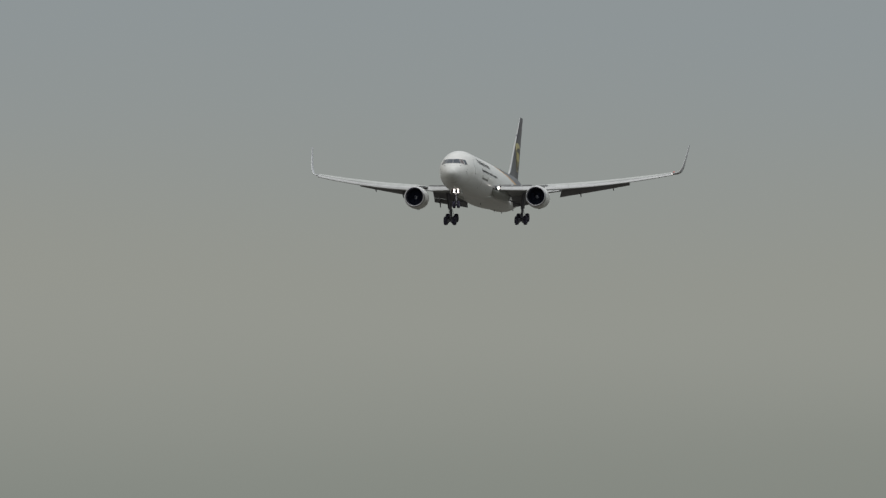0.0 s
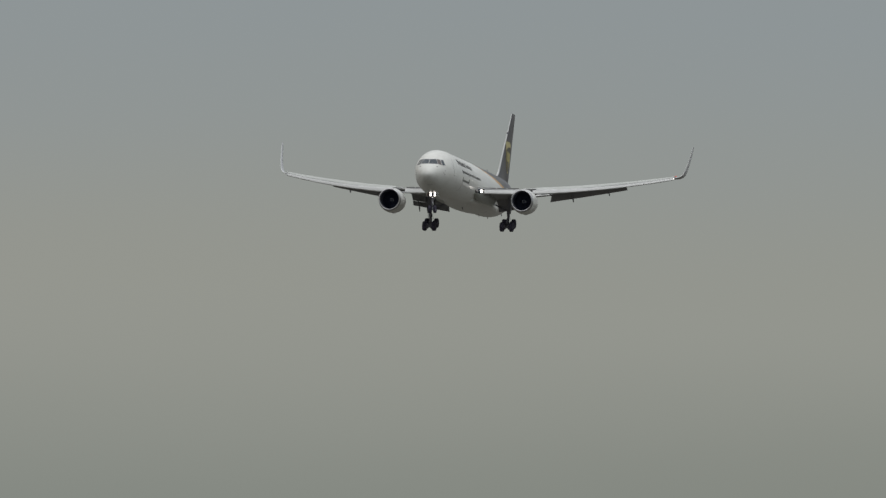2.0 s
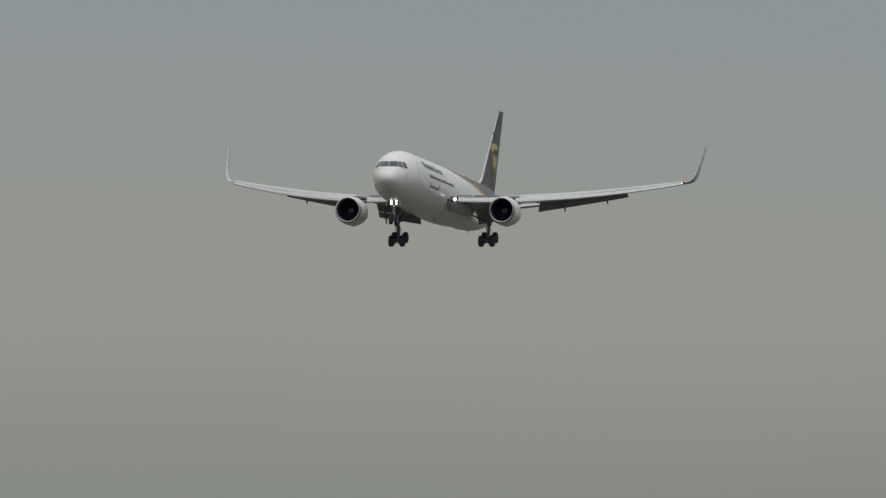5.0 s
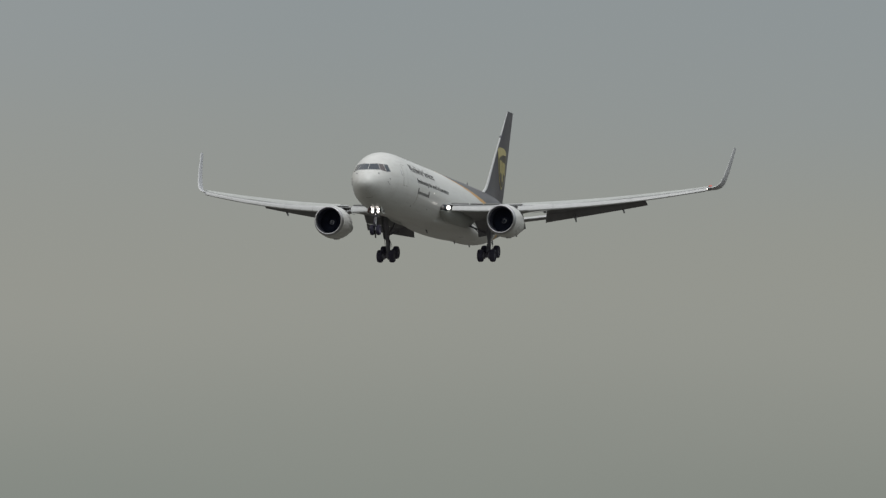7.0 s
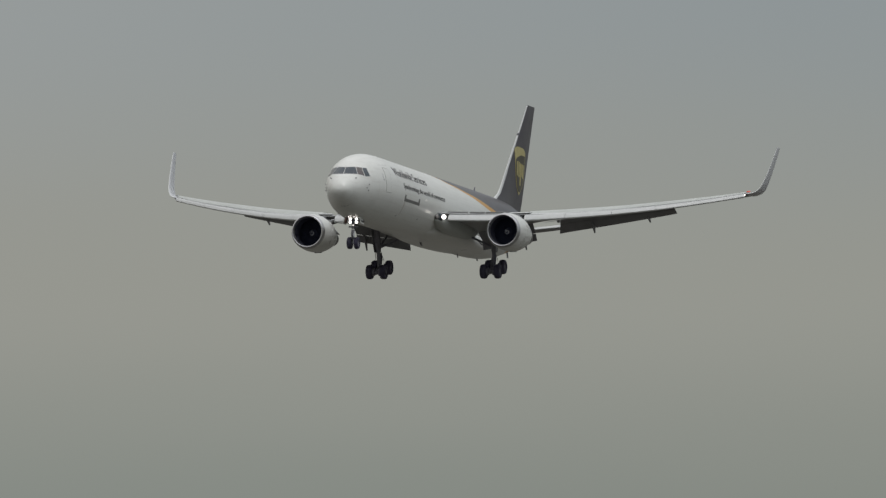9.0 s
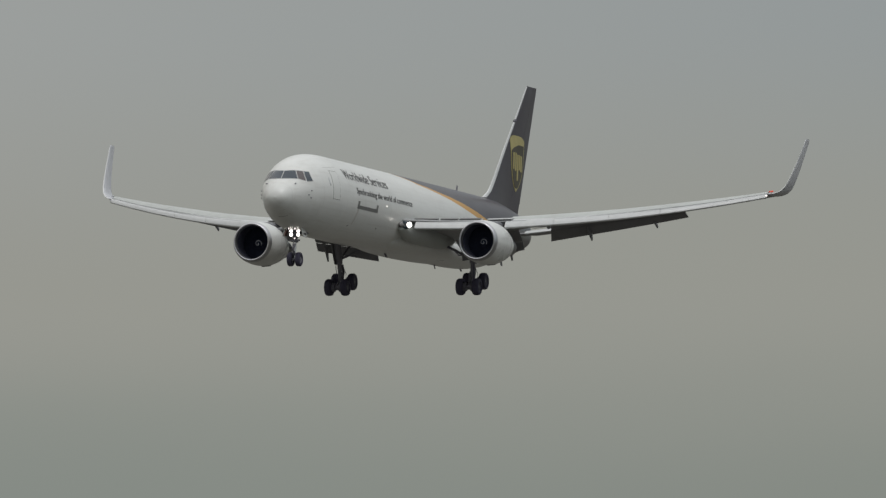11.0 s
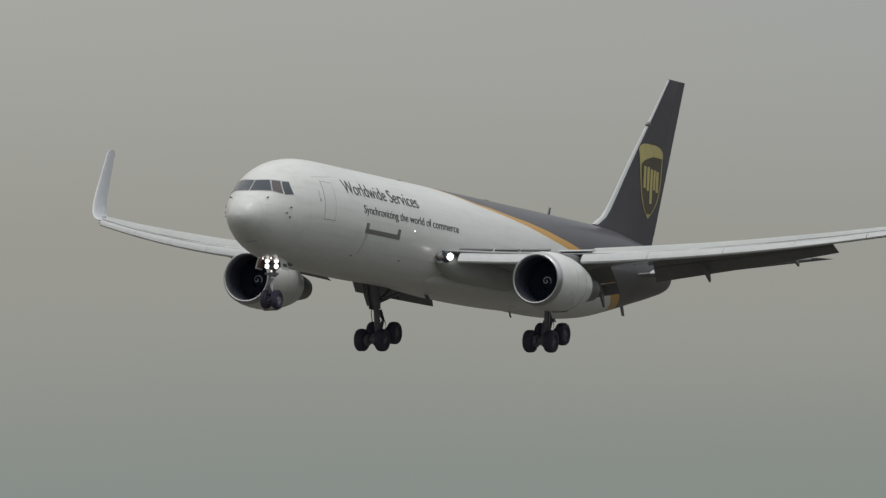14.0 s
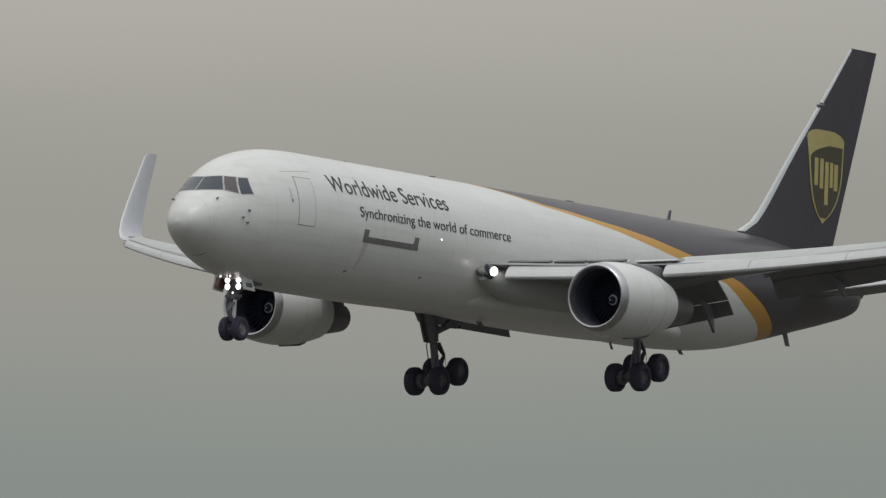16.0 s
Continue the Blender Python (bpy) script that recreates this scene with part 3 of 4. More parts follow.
    part("nacelle_strake", slab([(21.1, c[1] + yy * 1.45, c[2] + zz * 1.45), (22.5, c[1] + yy * 1.38, c[2] + zz * 1.38), (22.45, c[1] + yy * 1.75, c[2] + zz * 1.75), (21.8, c[1] + yy * 1.6, c[2] + zz * 1.6)], 0.03), PALE, nacelle)
    # pylon up to the wing, the shade under it put into its darker grey
    rings = []
    for x, z0, z1, w in ((20.8, -1.2, -0.99, 0.06), (21.5, -1.3, -0.93, 0.15), (22.4, -1.45, -0.9, 0.19), (23.6, -1.5, -0.88, 0.2), (24.8, -1.4, -0.85, 0.17), (26.0, -1.2, -0.85, 0.12), (27.0, -1.0, -0.9, 0.04)):
        ring = []
        for k in range(16):
            a = 2 * math.pi * k / 16
            cc, ss = math.cos(a), math.sin(a)
            ring.append((x, c[1] + w * math.copysign(abs(cc) ** 0.5, cc), (z0 + z1) / 2 + (z1 - z0) / 2 * math.copysign(abs(ss) ** 0.5, ss)))
        rings.append(ring)
    part("engine_pylon", loft(rings), SHADEGREY, airplane, "engine pylon, its grey darkened for the wing's shade", angle=50)


for s in (-1, 1):
    build_engine(s)


# ---- tail ----
def fin_le(z):
    return smooth_curve([(2.0, 42.6), (2.45, 43.3), (2.6, 43.75), (3.03, 44.6), (3.7, 45.35), (5.36, 46.95), (6.54, 48.1), (8.5, 50.1), (10.95, 52.5)])(z)


def fin_te(z):
    return 51.15 + (z - 2.0) * (54.63 - 51.15) / 8.95


def fin_half(f, chord):
    """Half thickness of the fin at a fraction of its chord."""
    f = min(max(f, 0.0), 1.0)
    return 5 * (0.2969 * math.sqrt(f) - 0.126 * f - 0.3516 * f ** 2 + 0.2843 * f ** 3 - 0.1036 * f ** 4) * 0.5 * 1.1 * chord * 0.09


def build_tail():
    zs = [1.9, 2.3, 2.6, 3.0, 3.7, 4.6, 5.6, 6.5, 8.0, 9.5, 10.7, 10.9, 10.97]

    def ring(z, f0, f1, tc):
        a0, a1 = fin_le(z), fin_te(z)
        x0, x1 = a0 + (a1 - a0) * f0, a0 + (a1 - a0) * f1
        return [(x0 + (x1 - x0) * a, (x1 - x0) * tc * 2 * (h if i <= 14 else -FOIL[28 - i][1]), z) for i, (a, h) in enumerate(FOIL)]

    fin = part("vertical_stabilizer", loft([ring(z, 0, 1.0, 0.045 if z < 10.8 else 0.03) for z in zs]), BROWN, airplane, "dark brown tail fin", angle=30)
    rud = [z for z in zs if z > 2.4]

    def rudder_ring(z):
        a0, a1 = fin_le(z), fin_te(z)
        h0, w = a0 + (a1 - a0) * 0.69, fin_half(0.69, a1 - a0) + 0.006
        return [(h0, -w, z), (a1, -0.02, z), (a1 + 0.015, 0, z), (a1, 0.02, z), (h0, w, z)]
    part("rudder", loft([rudder_ring(z) for z in rud]), BROWN, fin, "dark brown rudder", angle=30)
    part("rudder_edge", loft([[(fin_te(z) - 0.01, -0.03, z), (fin_te(z) + 0.035, 0, z), (fin_te(z) - 0.01, 0.03, z)] for z in rud]), PALE, fin, "pale trailing edge strip")
    # bare metal leading edge in two lengths with a small step between them
    for z0, z1, wide in ((2.5, 8.22, 0.11), (8.45, 10.93, 0.10)):
        rings = []
        for i in range(13):
            z = z0 + (z1 - z0) * i / 12
            x = fin_le(z) - 0.05
            k = min(1.0, 0.75 + 0.25 * (10.95 - z) / 8)
            c = fin_te(z) - fin_le(z)
            row = [(f, fin_half(f, c) + 0.012) for f in (0.055, 0.03, 0.012, 0.003)]
            rings.append([(x + 0.03 + f * c * k, -h, z) for f, h in row] + [(x, 0, z)] + [(x + 0.03 + f * c * k, h, z) for f, h in reversed(row)])
        part("fin_leading_edge", loft(rings), EDGEWHITE, fin, "bright pale leading edge", angle=60)
    part("fin_probe", rod([(fin_le(8.33) - 0.12, 0, 8.30), (fin_le(8.33) + 0.3, 0, 8.36)], [0.05, 0.10]), DARKSTEEL, fin)
    for side in (-1, 1):
        rings, elev = [], []
        for y in (0.7, 1.6, 3.0, 5.0, 7.0, 8.7, 9.2, 9.32):
            x0, z0 = 46.7 + 0.72 * (y - 3.0), 0.31 + 0.181 * (y - 3.0)
            chord = 4.75 - 0.36 * (y - 3.0)
            x1, z1 = x0 + chord, z0 + chord * 0.065
            hx, hz = x0 + chord * 0.72, z0 + (z1 - z0) * 0.72
            tc = 0.05 if y < 9.25 else 0.02
            rings.append(wing_ring(side, y, x0, z0, hx, hz, tc))
            elev.append(wing_ring(side, y, hx - 0.05, hz, x1, z1, tc))
        stab = part("horizontal_stabilizer", loft(rings), SHADEGREY, airplane, "grey tailplane", angle=30)
        part("elevator", loft(elev[1:]), SHADEGREY, stab, "", angle=30)
        le = []
        for i in range(9):
            y = 2.2 + 6.9 * i / 8
            x0, z0 = 46.7 + 0.72 * (y - 3.0) - 0.03, 0.31 + 0.181 * (y - 3.0)
            le.append([(x0 + 0.34, side * y, z0 + 0.2), (x0 + 0.08, side * y, z0 + 0.1), (x0, side * y, z0), (x0 + 0.03, side * y, z0 - 0.05), (x0 + 0.2, side * y, z0 - 0.03)])
        part("stabilizer_leading_edge", loft(le), SLAT, stab, "bright pale leading edge", angle=60)
    part("auxiliary_exhaust", lathe([(53.4, 0.30), (53.74, 0.2), (53.74, 0.16), (53.5, 0.15)], (0, 0, 0.72), 24), HOTMETAL, airplane)


build_tail()


# ---- landing gear ----
def tyre(centre, radius, width, parent, hub_mat=STEEL):
    w, r = width / 2, radius
    prof = [(-w * 0.72, r * 0.50), (-w * 0.98, r * 0.60), (-w, r * 0.78), (-w * 0.90, r * 0.90), (-w * 0.66, r * 0.975), (-w * 0.3, r), (-w * 0.28, r * 0.985), (-w * 0.22, r),
            (w * 0.22, r), (w * 0.28, r * 0.985), (w * 0.3, r), (w * 0.66, r * 0.975), (w * 0.90, r * 0.90), (w, r * 0.78), (w * 0.98, r * 0.60), (w * 0.72, r * 0.50)]
    part("tyre", lathe(prof, centre, 36, "y"), RUBBER, parent, "black rubber tyre")
    bm = lathe([(-w * 0.62, 0.01), (-w * 0.66, r * 0.16), (-w * 0.45, r * 0.22), (-w * 0.40, r * 0.42), (-w * 0.74, r * 0.50), (-w * 0.70, r * 0.52), (w * 0.70, r * 0.52), (w * 0.74, r * 0.50),
                (w * 0.40, r * 0.42), (w * 0.45, r * 0.22), (w * 0.66, r * 0.16), (w * 0.62, 0.01)], centre, 28, "y")
    part("hub", bm, hub_mat, parent, "grey wheel hub")


def build_main_gear(side):
    y = side * 4.7
    cx, cz = 27.74, -4.70
    tilt = radians(19)
    dx, dz = 0.74 * math.cos(tilt), 0.74 * math.sin(tilt)
    gear = part("main_landing_gear", rod([(27.35, y + side * 0.35, -1.2), (27.5, y + side * 0.12, -2.9), (27.55, y + side * 0.08, -3.25)], [0.33, 0.29, 0.22], 16), STEEL, airplane, "lowered four-wheel main landing gear")
    part("oleo_piston", rod([(27.55, y + side * 0.08, -3.2), (27.72, y, -4.55)], 0.155, 14), STEEL, gear)
    part("bogie_beam", rod([(cx - dx * 1.12, y, cz - dz * 1.12), (cx, y, cz + 0.05), (cx + dx * 1.12, y, cz + dz * 1.12)], [0.17, 0.23, 0.17], 12), DARKSTEEL, gear)
    for k in (-1, 1):
        ax = (cx + k * dx, y, cz + k * dz)
        part("axle", rod([(ax[0], y - 0.62, ax[2]), (ax[0], y + 0.62, ax[2])], 0.12), DARKSTEEL, gear)
        for j in (-1, 1):
            tyre((ax[0], y + j * 0.57, ax[2]), 0.575, 0.48, gear, DARKSTEEL)
        part("brake_rod", rod([(ax[0] - k * 0.15, y + 0.2, ax[2] - 0.24), (cx, y + 0.2, cz - 0.2)], 0.03), STEEL, gear)
    # side and drag braces, torque links, hoses
    part("side_brace", rod([(27.5, y, -3.0), (27.7, side * 3.3, -2.35), (27.8, side * 2.3, -1.9)], [0.08, 0.09, 0.08]), DARKSTEEL, gear)
    part("drag_brace", rod([(27.6, y, -2.95), (28.9, y - side * 0.1, -2.1), (29.6, y - side * 0.1, -1.6)], [0.07, 0.08, 0.07]), DARKSTEEL, gear)
    bm = slab([(27.72, y - 0.16, -3.35), (27.72, y + 0.16, -3.35), (28.28, y + 0.06, -3.78), (28.28, y - 0.06, -3.78)], 0.07)
    part("upper_torque_link", bm, DARKSTEEL, gear)
    bm = slab([(27.86, y - 0.14, -4.42), (27.86, y + 0.14, -4.42), (28.30, y + 0.06, -3.80), (28.30, y - 0.06, -3.80)], 0.07)
    part("lower_torque_link", bm, DARKSTEEL, gear)
    part("tilt_actuator", rod([(27.62, y - side * 0.1, -3.85), (cx - dx * 0.6, y - side * 0.1, cz - dz * 0.6 + 0.15)], [0.06, 0.045]), DARKSTEEL, gear)
    part("hose", rod([(27.4, y + side * 0.2, -2.8), (27.32, y + side * 0.24, -3.5), (27.45, y + side * 0.2, -4.1), (27.6, y + side * 0.15, -4.5)], 0.022, 6), RUBBER, gear)
    part("collar", rod([(27.54, y + side * 0.085, -3.12), (27.56, y + side * 0.075, -3.32)], 0.225, 16), STEEL, gear)
    for k in (-1, 1):
        for j in (-1, 1):
            ax = (cx + k * dx, y + j * 0.28, cz + k * dz)
            part("brake_pack", lathe([(-0.14, 0.06), (-0.14, 0.27), (-0.1, 0.31), (0.1, 0.31), (0.14, 0.27), (0.14, 0.06)], ax, 18, "y"), DARKSTEEL, gear)
    part("brake_hose", rod([(27.62, y - 0.2, -3.5), (27.9, y - 0.3, -3.95), (cx + dx * 0.5, y - 0.24, cz + dz + 0.1), (cx + dx, y - 0.28, cz + dz + 0.2)], 0.02, 6), RUBBER, gear)
    part("downlock_link", rod([(27.55, y - side * 0.1, -2.7), (27.75, side * 3.7, -2.75), (27.7, side * 3.3, -2.35)], 0.045), STEEL, gear)
    part("strut_clamp", rod([(27.47, y + side * 0.13, -2.72), (27.49, y + side * 0.125, -2.84)], 0.305, 16), STEEL, gear)
    # door carried by the strut, facing outboard
    bm = slab([(26.7, y + side * 0.56, -1.1), (28.1, y + side * 0.56, -1.1), (27.78, y + side * 0.33, -2.95), (27.7, y + side * 0.28, -3.35), (27.2, y + side * 0.28, -3.35), (27.08, y + side * 0.34, -2.9)], 0.06)
    part("gear_door", bm, SHADEGREY, gear, "grey gear door plate")


for s in (-1, 1):
    build_main_gear(s)


def build_nose_gear():
    x, z = 5.12, -4.72
    gear = part("nose_landing_gear", rod([(5.2, 0, -2.5), (5.16, 0, -3.6)], [0.13, 0.12], 14), STEEL, airplane, "lowered twin-wheel nose gear with lit lamps")
    part("oleo_piston", rod([(5.16, 0, -3.55), (x, 0, z)], 0.075, 12), METAL, gear, "shiny steel piston")
    part("axle", rod([(x, -0.36, z), (x, 0.36, z)], 0.05), DARKSTEEL, gear)
    for s in (-1, 1):
        tyre((x, s * 0.285, z), 0.47, 0.33, gear, STEEL)
    part("steering_collar", rod([(5.17, 0, -3.38), (5.16, 0, -3.58)], 0.19, 16), STEEL, gear)
    for s in (-1, 1):
        part("steering_cylinder", rod([(5.0, s * 0.12, -3.48), (5.05, s * 0.36, -3.46)], 0.06), STEEL, gear)
    part("upper_torque_link", slab([(4.98, -0.13, -3.7), (4.98, 0.13, -3.7), (4.72, 0.05, -4.05), (4.72, -0.05, -4.05)], 0.05), STEEL, gear)
    part("lower_torque_link", slab([(5.02, -0.12, -4.45), (5.02, 0.12, -4.45), (4.72, 0.05, -4.07), (4.72, -0.05, -4.07)], 0.05), STEEL, gear)
    part("tow_fitting", rod([(4.98, 0, z - 0.02), (4.8, 0, z - 0.06)], [0.06, 0.04]), STEEL, gear)
    part("hose", rod([(5.04, 0.1, -3.6), (4.95, 0.14, -4.0), (5.02, 0.1, -4.5)], 0.018, 6), RUBBER, gear)
    for s in (-1, 1):
        part("side_brace", rod([(5.2, s * 0.1, -3.3), (5.3, s * 0.42, -2.85)], 0.04), STEEL, gear)
    part("drag_strut", rod([(5.2, 0, -3.35), (6.5, 0, -2.7)], 0.07), STEEL, gear)
    # solid dark block in place of the bay's shaded opening
    part("gear_bay", box(5.2, 6.3, -0.52, 0.52, -2.98, -2.6, 0.03), DARKSTEEL, gear, "dark block standing for the shade in the gear bay")
    part("lamp_bracket", box(5.04, 5.12, -0.36, 0.36, -3.12, -2.75, 0.02), DARKSTEEL, gear)
    lamps = [(4.98, d * 0.25, z, 0.117, LAMP) for z in (-2.84, -3.10) for d in (-1, 1)] + [(4.42, d * 0.22, -2.75, 0.045, SMALL_LAMP) for d in (-1, 1)] + [(4.98, 0, -3.34, 0.045, SMALL_LAMP)]
    for xx, yy, zz, r, m in lamps:
        rim = r + 0.018 if r > 0.1 else r * 1.9
        part("gear_lamp", lathe([(-0.02, 0.001), (-0.014, r * 0.7), (0.0, r)], (xx, yy, zz), 20), m, gear, "lit lamp on the nose gear")
        part("lamp_housing", lathe([(0.0, r), (-0.015, rim), (0.06, rim), (0.16, r * 0.5)], (xx, yy, zz), 20), DARKSTEEL, gear)
    for s in (-1, 1):
        bm = slab([(4.6, s * 0.55, -2.65), (5.4, s * 0.55, -2.72), (5.4, s * 0.74, -3.27), (4.65, s * 0.72, -3.24)], 0.05)
        door = part("nose_gear_door", bm, WHITE, gear, "white open nose gear door")
        # the lamps' reddish reflection on the lining is painted in as red-brown
        bm = slab([(4.66, s * 0.53, -2.75), (5.34, s * 0.54, -2.8), (5.34, s * 0.68, -3.2), (4.7, s * 0.67, -3.17)], 0.03)
        part("door_lining", bm, REDBROWN, door, "inner lining with the lamps' reddish reflection in its colour")
        # plain bars in place of the number on the door
        for i in range(3):
            x0 = 4.83 + 0.15 * i
            part("number_bar", slab([(x0, s * 0.672, -2.98), (x0 + 0.09, s * 0.672, -2.98), (x0 + 0.09, s * 0.728, -3.13), (x0, s * 0.728, -3.13)], 0.062), MARK, door)


build_nose_gear()


# ---- cockpit windows, doors, markings and probes ----
def nose_patch(outline, side, proud, depth):
    """A plate on the nose skin from four (y, z) corners given on the port side."""
    a, b, c, d = outline
    n = 6
    rings = []
    for i in range(n + 1):
        u = i / n
        front, back = [], []
        for j in range(n + 1):
            v = j / n
            y = (a[0] + (b[0] - a[0]) * u) * (1 - v) + (d[0] + (c[0] - d[0]) * u) * v
            z = (a[1] + (b[1] - a[1]) * u) * (1 - v) + (d[1] + (c[1] - d[1]) * u) * v
            e = 0.02
            x = skin_x(y, z)
            dy = Vector((skin_x(y + e, z) - skin_x(y - e, z), 2 * e, 0))
            dz = Vector((skin_x(y, z + e) - skin_x(y, z - e), 0, 2 * e))
            nrm = dy.cross(dz).normalized()
            if nrm.x > 0:
                nrm.negate()
            for out, lift in ((front, proud), (back, proud - depth)):
                p = Vector((x, y, z)) + nrm * lift
                out.append((p.x, p.y * side, p.z))
        rings.append(front + back[::-1])
    return loft(rings)


def build_nose_details():
    panes = [[(0.03, 0.93), (0.68, 0.97), (0.99, 0.41), (0.03, 0.38)], [(0.745, 0.965), (1.09, 0.94), (1.41, 0.30), (1.04, 0.41)], [(1.15, 0.93), (1.37, 0.93), (1.69, 0.33), (1.47, 0.27)]]
    for side in (-1, 1):
        for i, p in enumerate(panes):
            cy, cz = sum(q[0] for q in p) / 4, sum(q[1] for q in p) / 4
            rim = [(cy + (q[0] - cy) * 1.0 + math.copysign(0.022, q[0] - cy), cz + (q[1] - cz) + math.copysign(0.03, q[1] - cz)) for q in p]
            rim = [(max(q[0], 0.008), q[1]) for q in rim]
            pane = part("cockpit_window", nose_patch(p, side, 0.014, 0.05), REDDISH_GLASS if i == 1 and side < 0 else GLASS, airplane, "dark reddish cockpit window pane" if i == 1 and side < 0 else "dark tinted cockpit window pane", angle=25)
            part("window_frame", nose_patch(rim, side, 0.007, 0.04), FRAME, pane, angle=25)
    # forward crew door outline, handle and hinges on both sides
    for side in (-1, 1):
        x0, x1, z0, z1, w = 5.86, 6.92, -0.68, 1.22, 0.026
        lean = 0.15

        def quad(xa, xb, za, zb):
            def at(x, z):
                return (x + lean * (z - z0) / (z1 - z0), z)
            return [at(xa, zb), at(xb, zb), at(xb, za), at(xa, za)]
        door = part("entry_door", side_patch(quad(x0 + w, x1 - w, z0 + w, z1 - w), side, 0.010), WHITE, fuselage, "white crew door set into the side")
        for q in (quad(x0, x1, z1 - w, z1), quad(x0, x0 + w, z0, z1), quad(x1 - w, x1, z0, z1), quad(x0, x1, z0, z0 + 0.055)):
            part("door_gap", side_patch(q, side, 0.006), SEAM, door)
        part("door_handle", side_patch([(x0 - 0.33, 0.72), (x0 - 0.25, 0.72), (x0 - 0.25, 0.2), (x0 - 0.33, 0.2)], side, 0.008), PALE, door)
        part("handle_recess", side_patch([(x0 - 0.31, 0.3), (x0 - 0.24, 0.3), (x0 - 0.24, 0.18), (x0 - 0.31, 0.18)], side, 0.012), MARK, door)
        for x, z in ((3.31, -0.34), (3.04, -0.63), (3.26, -0.81)):
            p = on_side(x, z, side, 0.0)
            n = skin_normal(x, z, side)
            part("pitot_probe", rod([p - n * 0.02, p + n * 0.03, p + n * 0.035 + Vector((-0.13, 0, 0))], [0.05, 0.04, 0.02], 8), DARKSTEEL, fuselage)
        p = on_side(2.15, 0.03, side, 0.0)
        part("ice_detector", rod([p, p + Vector((-0.05, side * 0.1, 0.03))], 0.035, 8), DARKSTEEL, fuselage)
    # dark bracket marking round the sill of the cargo door, port side
    for q in ([(10.42, -0.72), (14.46, -0.71), (14.48, -0.95), (10.4, -0.95)], [(10.46, -0.44), (10.82, -0.44), (10.76, -0.72), (10.43, -0.72)], [(14.2, -0.43), (14.5, -0.43), (14.47, -0.71), (14.12, -0.71)]):
        part("cargo_door_marking", side_patch(q, -1, 0.008), MARK, fuselage, "dark grey bracket marking under the cargo door")
    # cargo door gaps above the marking
    for q in ([(10.55, 2.0), (10.58, 2.0), (10.58, -0.38), (10.55, -0.38)], [(14.32, 2.0), (14.35, 2.0), (14.35, -0.38), (14.32, -0.38)]):
        part("cargo_door_gap", side_patch(q, -1, 0.004), JOINT, fuselage)
    part("roof_seam", side_patch([(5.45, 1.38), (7.3, 1.54), (7.3, 1.515), (5.45, 1.355)], -1, 0.005), JOINT, fuselage)
    part("side_lamp", lathe([(-0.05, 0.028), (0, 0.024), (0.02, 0.001)], (16.13, -2.5, -0.35), 14, "y"), SMALL_LAMP, fuselage, "small lit side lamp")
    for x, z in ((10.06, -2.13), (15.39, -1.92), (22.9, -2.55)):
        part("drain_port", side_patch([(x - 0.1, z + 0.04), (x + 0.06, z + 0.08), (x + 0.08, z + 0.01), (x - 0.07, z - 0.03)], -1, 0.012), MARK, fuselage)
    # grime running down from the marking
    for x, z1, z0, w in ((10.52, -0.95, -2.0, 0.3),):
        part("grime_streak", side_patch([(x, z1), (x + w, z1), (x - 0.05 + w * 0.4, z0), (x - 0.05, z0)], -1, 0.003), GRIME, fuselage)
    part("radome_joint", loft([[(x, WIDE(x) * 1.003 * math.cos(a), WAIST(x) + ((ROOF(x) - WAIST(x)) if math.sin(a) > 0 else (WAIST(x) - KEEL(x))) * 1.002 * math.sin(a)) for a in [2 * math.pi * k / 60 for k in range(60)]] for x in (1.665, 1.68)], caps=False), JOINT, fuselage)
    arc = [radians(250 + 4 * k) for k in range(8)]
    rings = []
    for a in arc:
        row = []
        for x, lift in ((2.28, 1.003), (2.31, 1.003), (2.31, 0.99), (2.28, 0.99)):
            row.append((x, WIDE(x) * lift * math.cos(a), WAIST(x) + (WAIST(x) - KEEL(x)) * lift * math.sin(a)))
        rings.append(row)
    part("chin_seam", loft(rings), SEAM, fuselage, "dark seam under the chin")
    # blade antennas, masts and beacons
    for x, z0, h, lean, c in ((12.48, 2.42, 0.08, 0.2, 0.35), (19.0, 2.42, 0.10, 0.2, 0.5), (37.7, 2.42, 0.42, 0.15, 0.24), (29.5, 2.42, 0.08, 0.15, 0.8)):
        part("roof_antenna", slab([(x, 0, z0 - 0.05), (x + c, 0, z0 - 0.05), (x + c * 0.8 + lean, 0, z0 + h), (x + lean + 0.05, 0, z0 + h)], 0.05), DARKSTEEL, fuselage)
    for x, z0, h, c in ((47.3, -1.38, 0.55, 0.35), (33.3, -2.95, 0.26, 0.1), (38.7, -2.85, 0.12, 0.3), (23.0, -3.1, 0.1, 0.4)):
        part("belly_mast", slab([(x, 0, z0 + 0.15), (x + c, 0, z0 + 0.15), (x + c + 0.3, 0, z0 - h), (x + 0.22 + c * 0.4, 0, z0 - h)], 0.05), DARKSTEEL, fuselage)


build_nose_details()


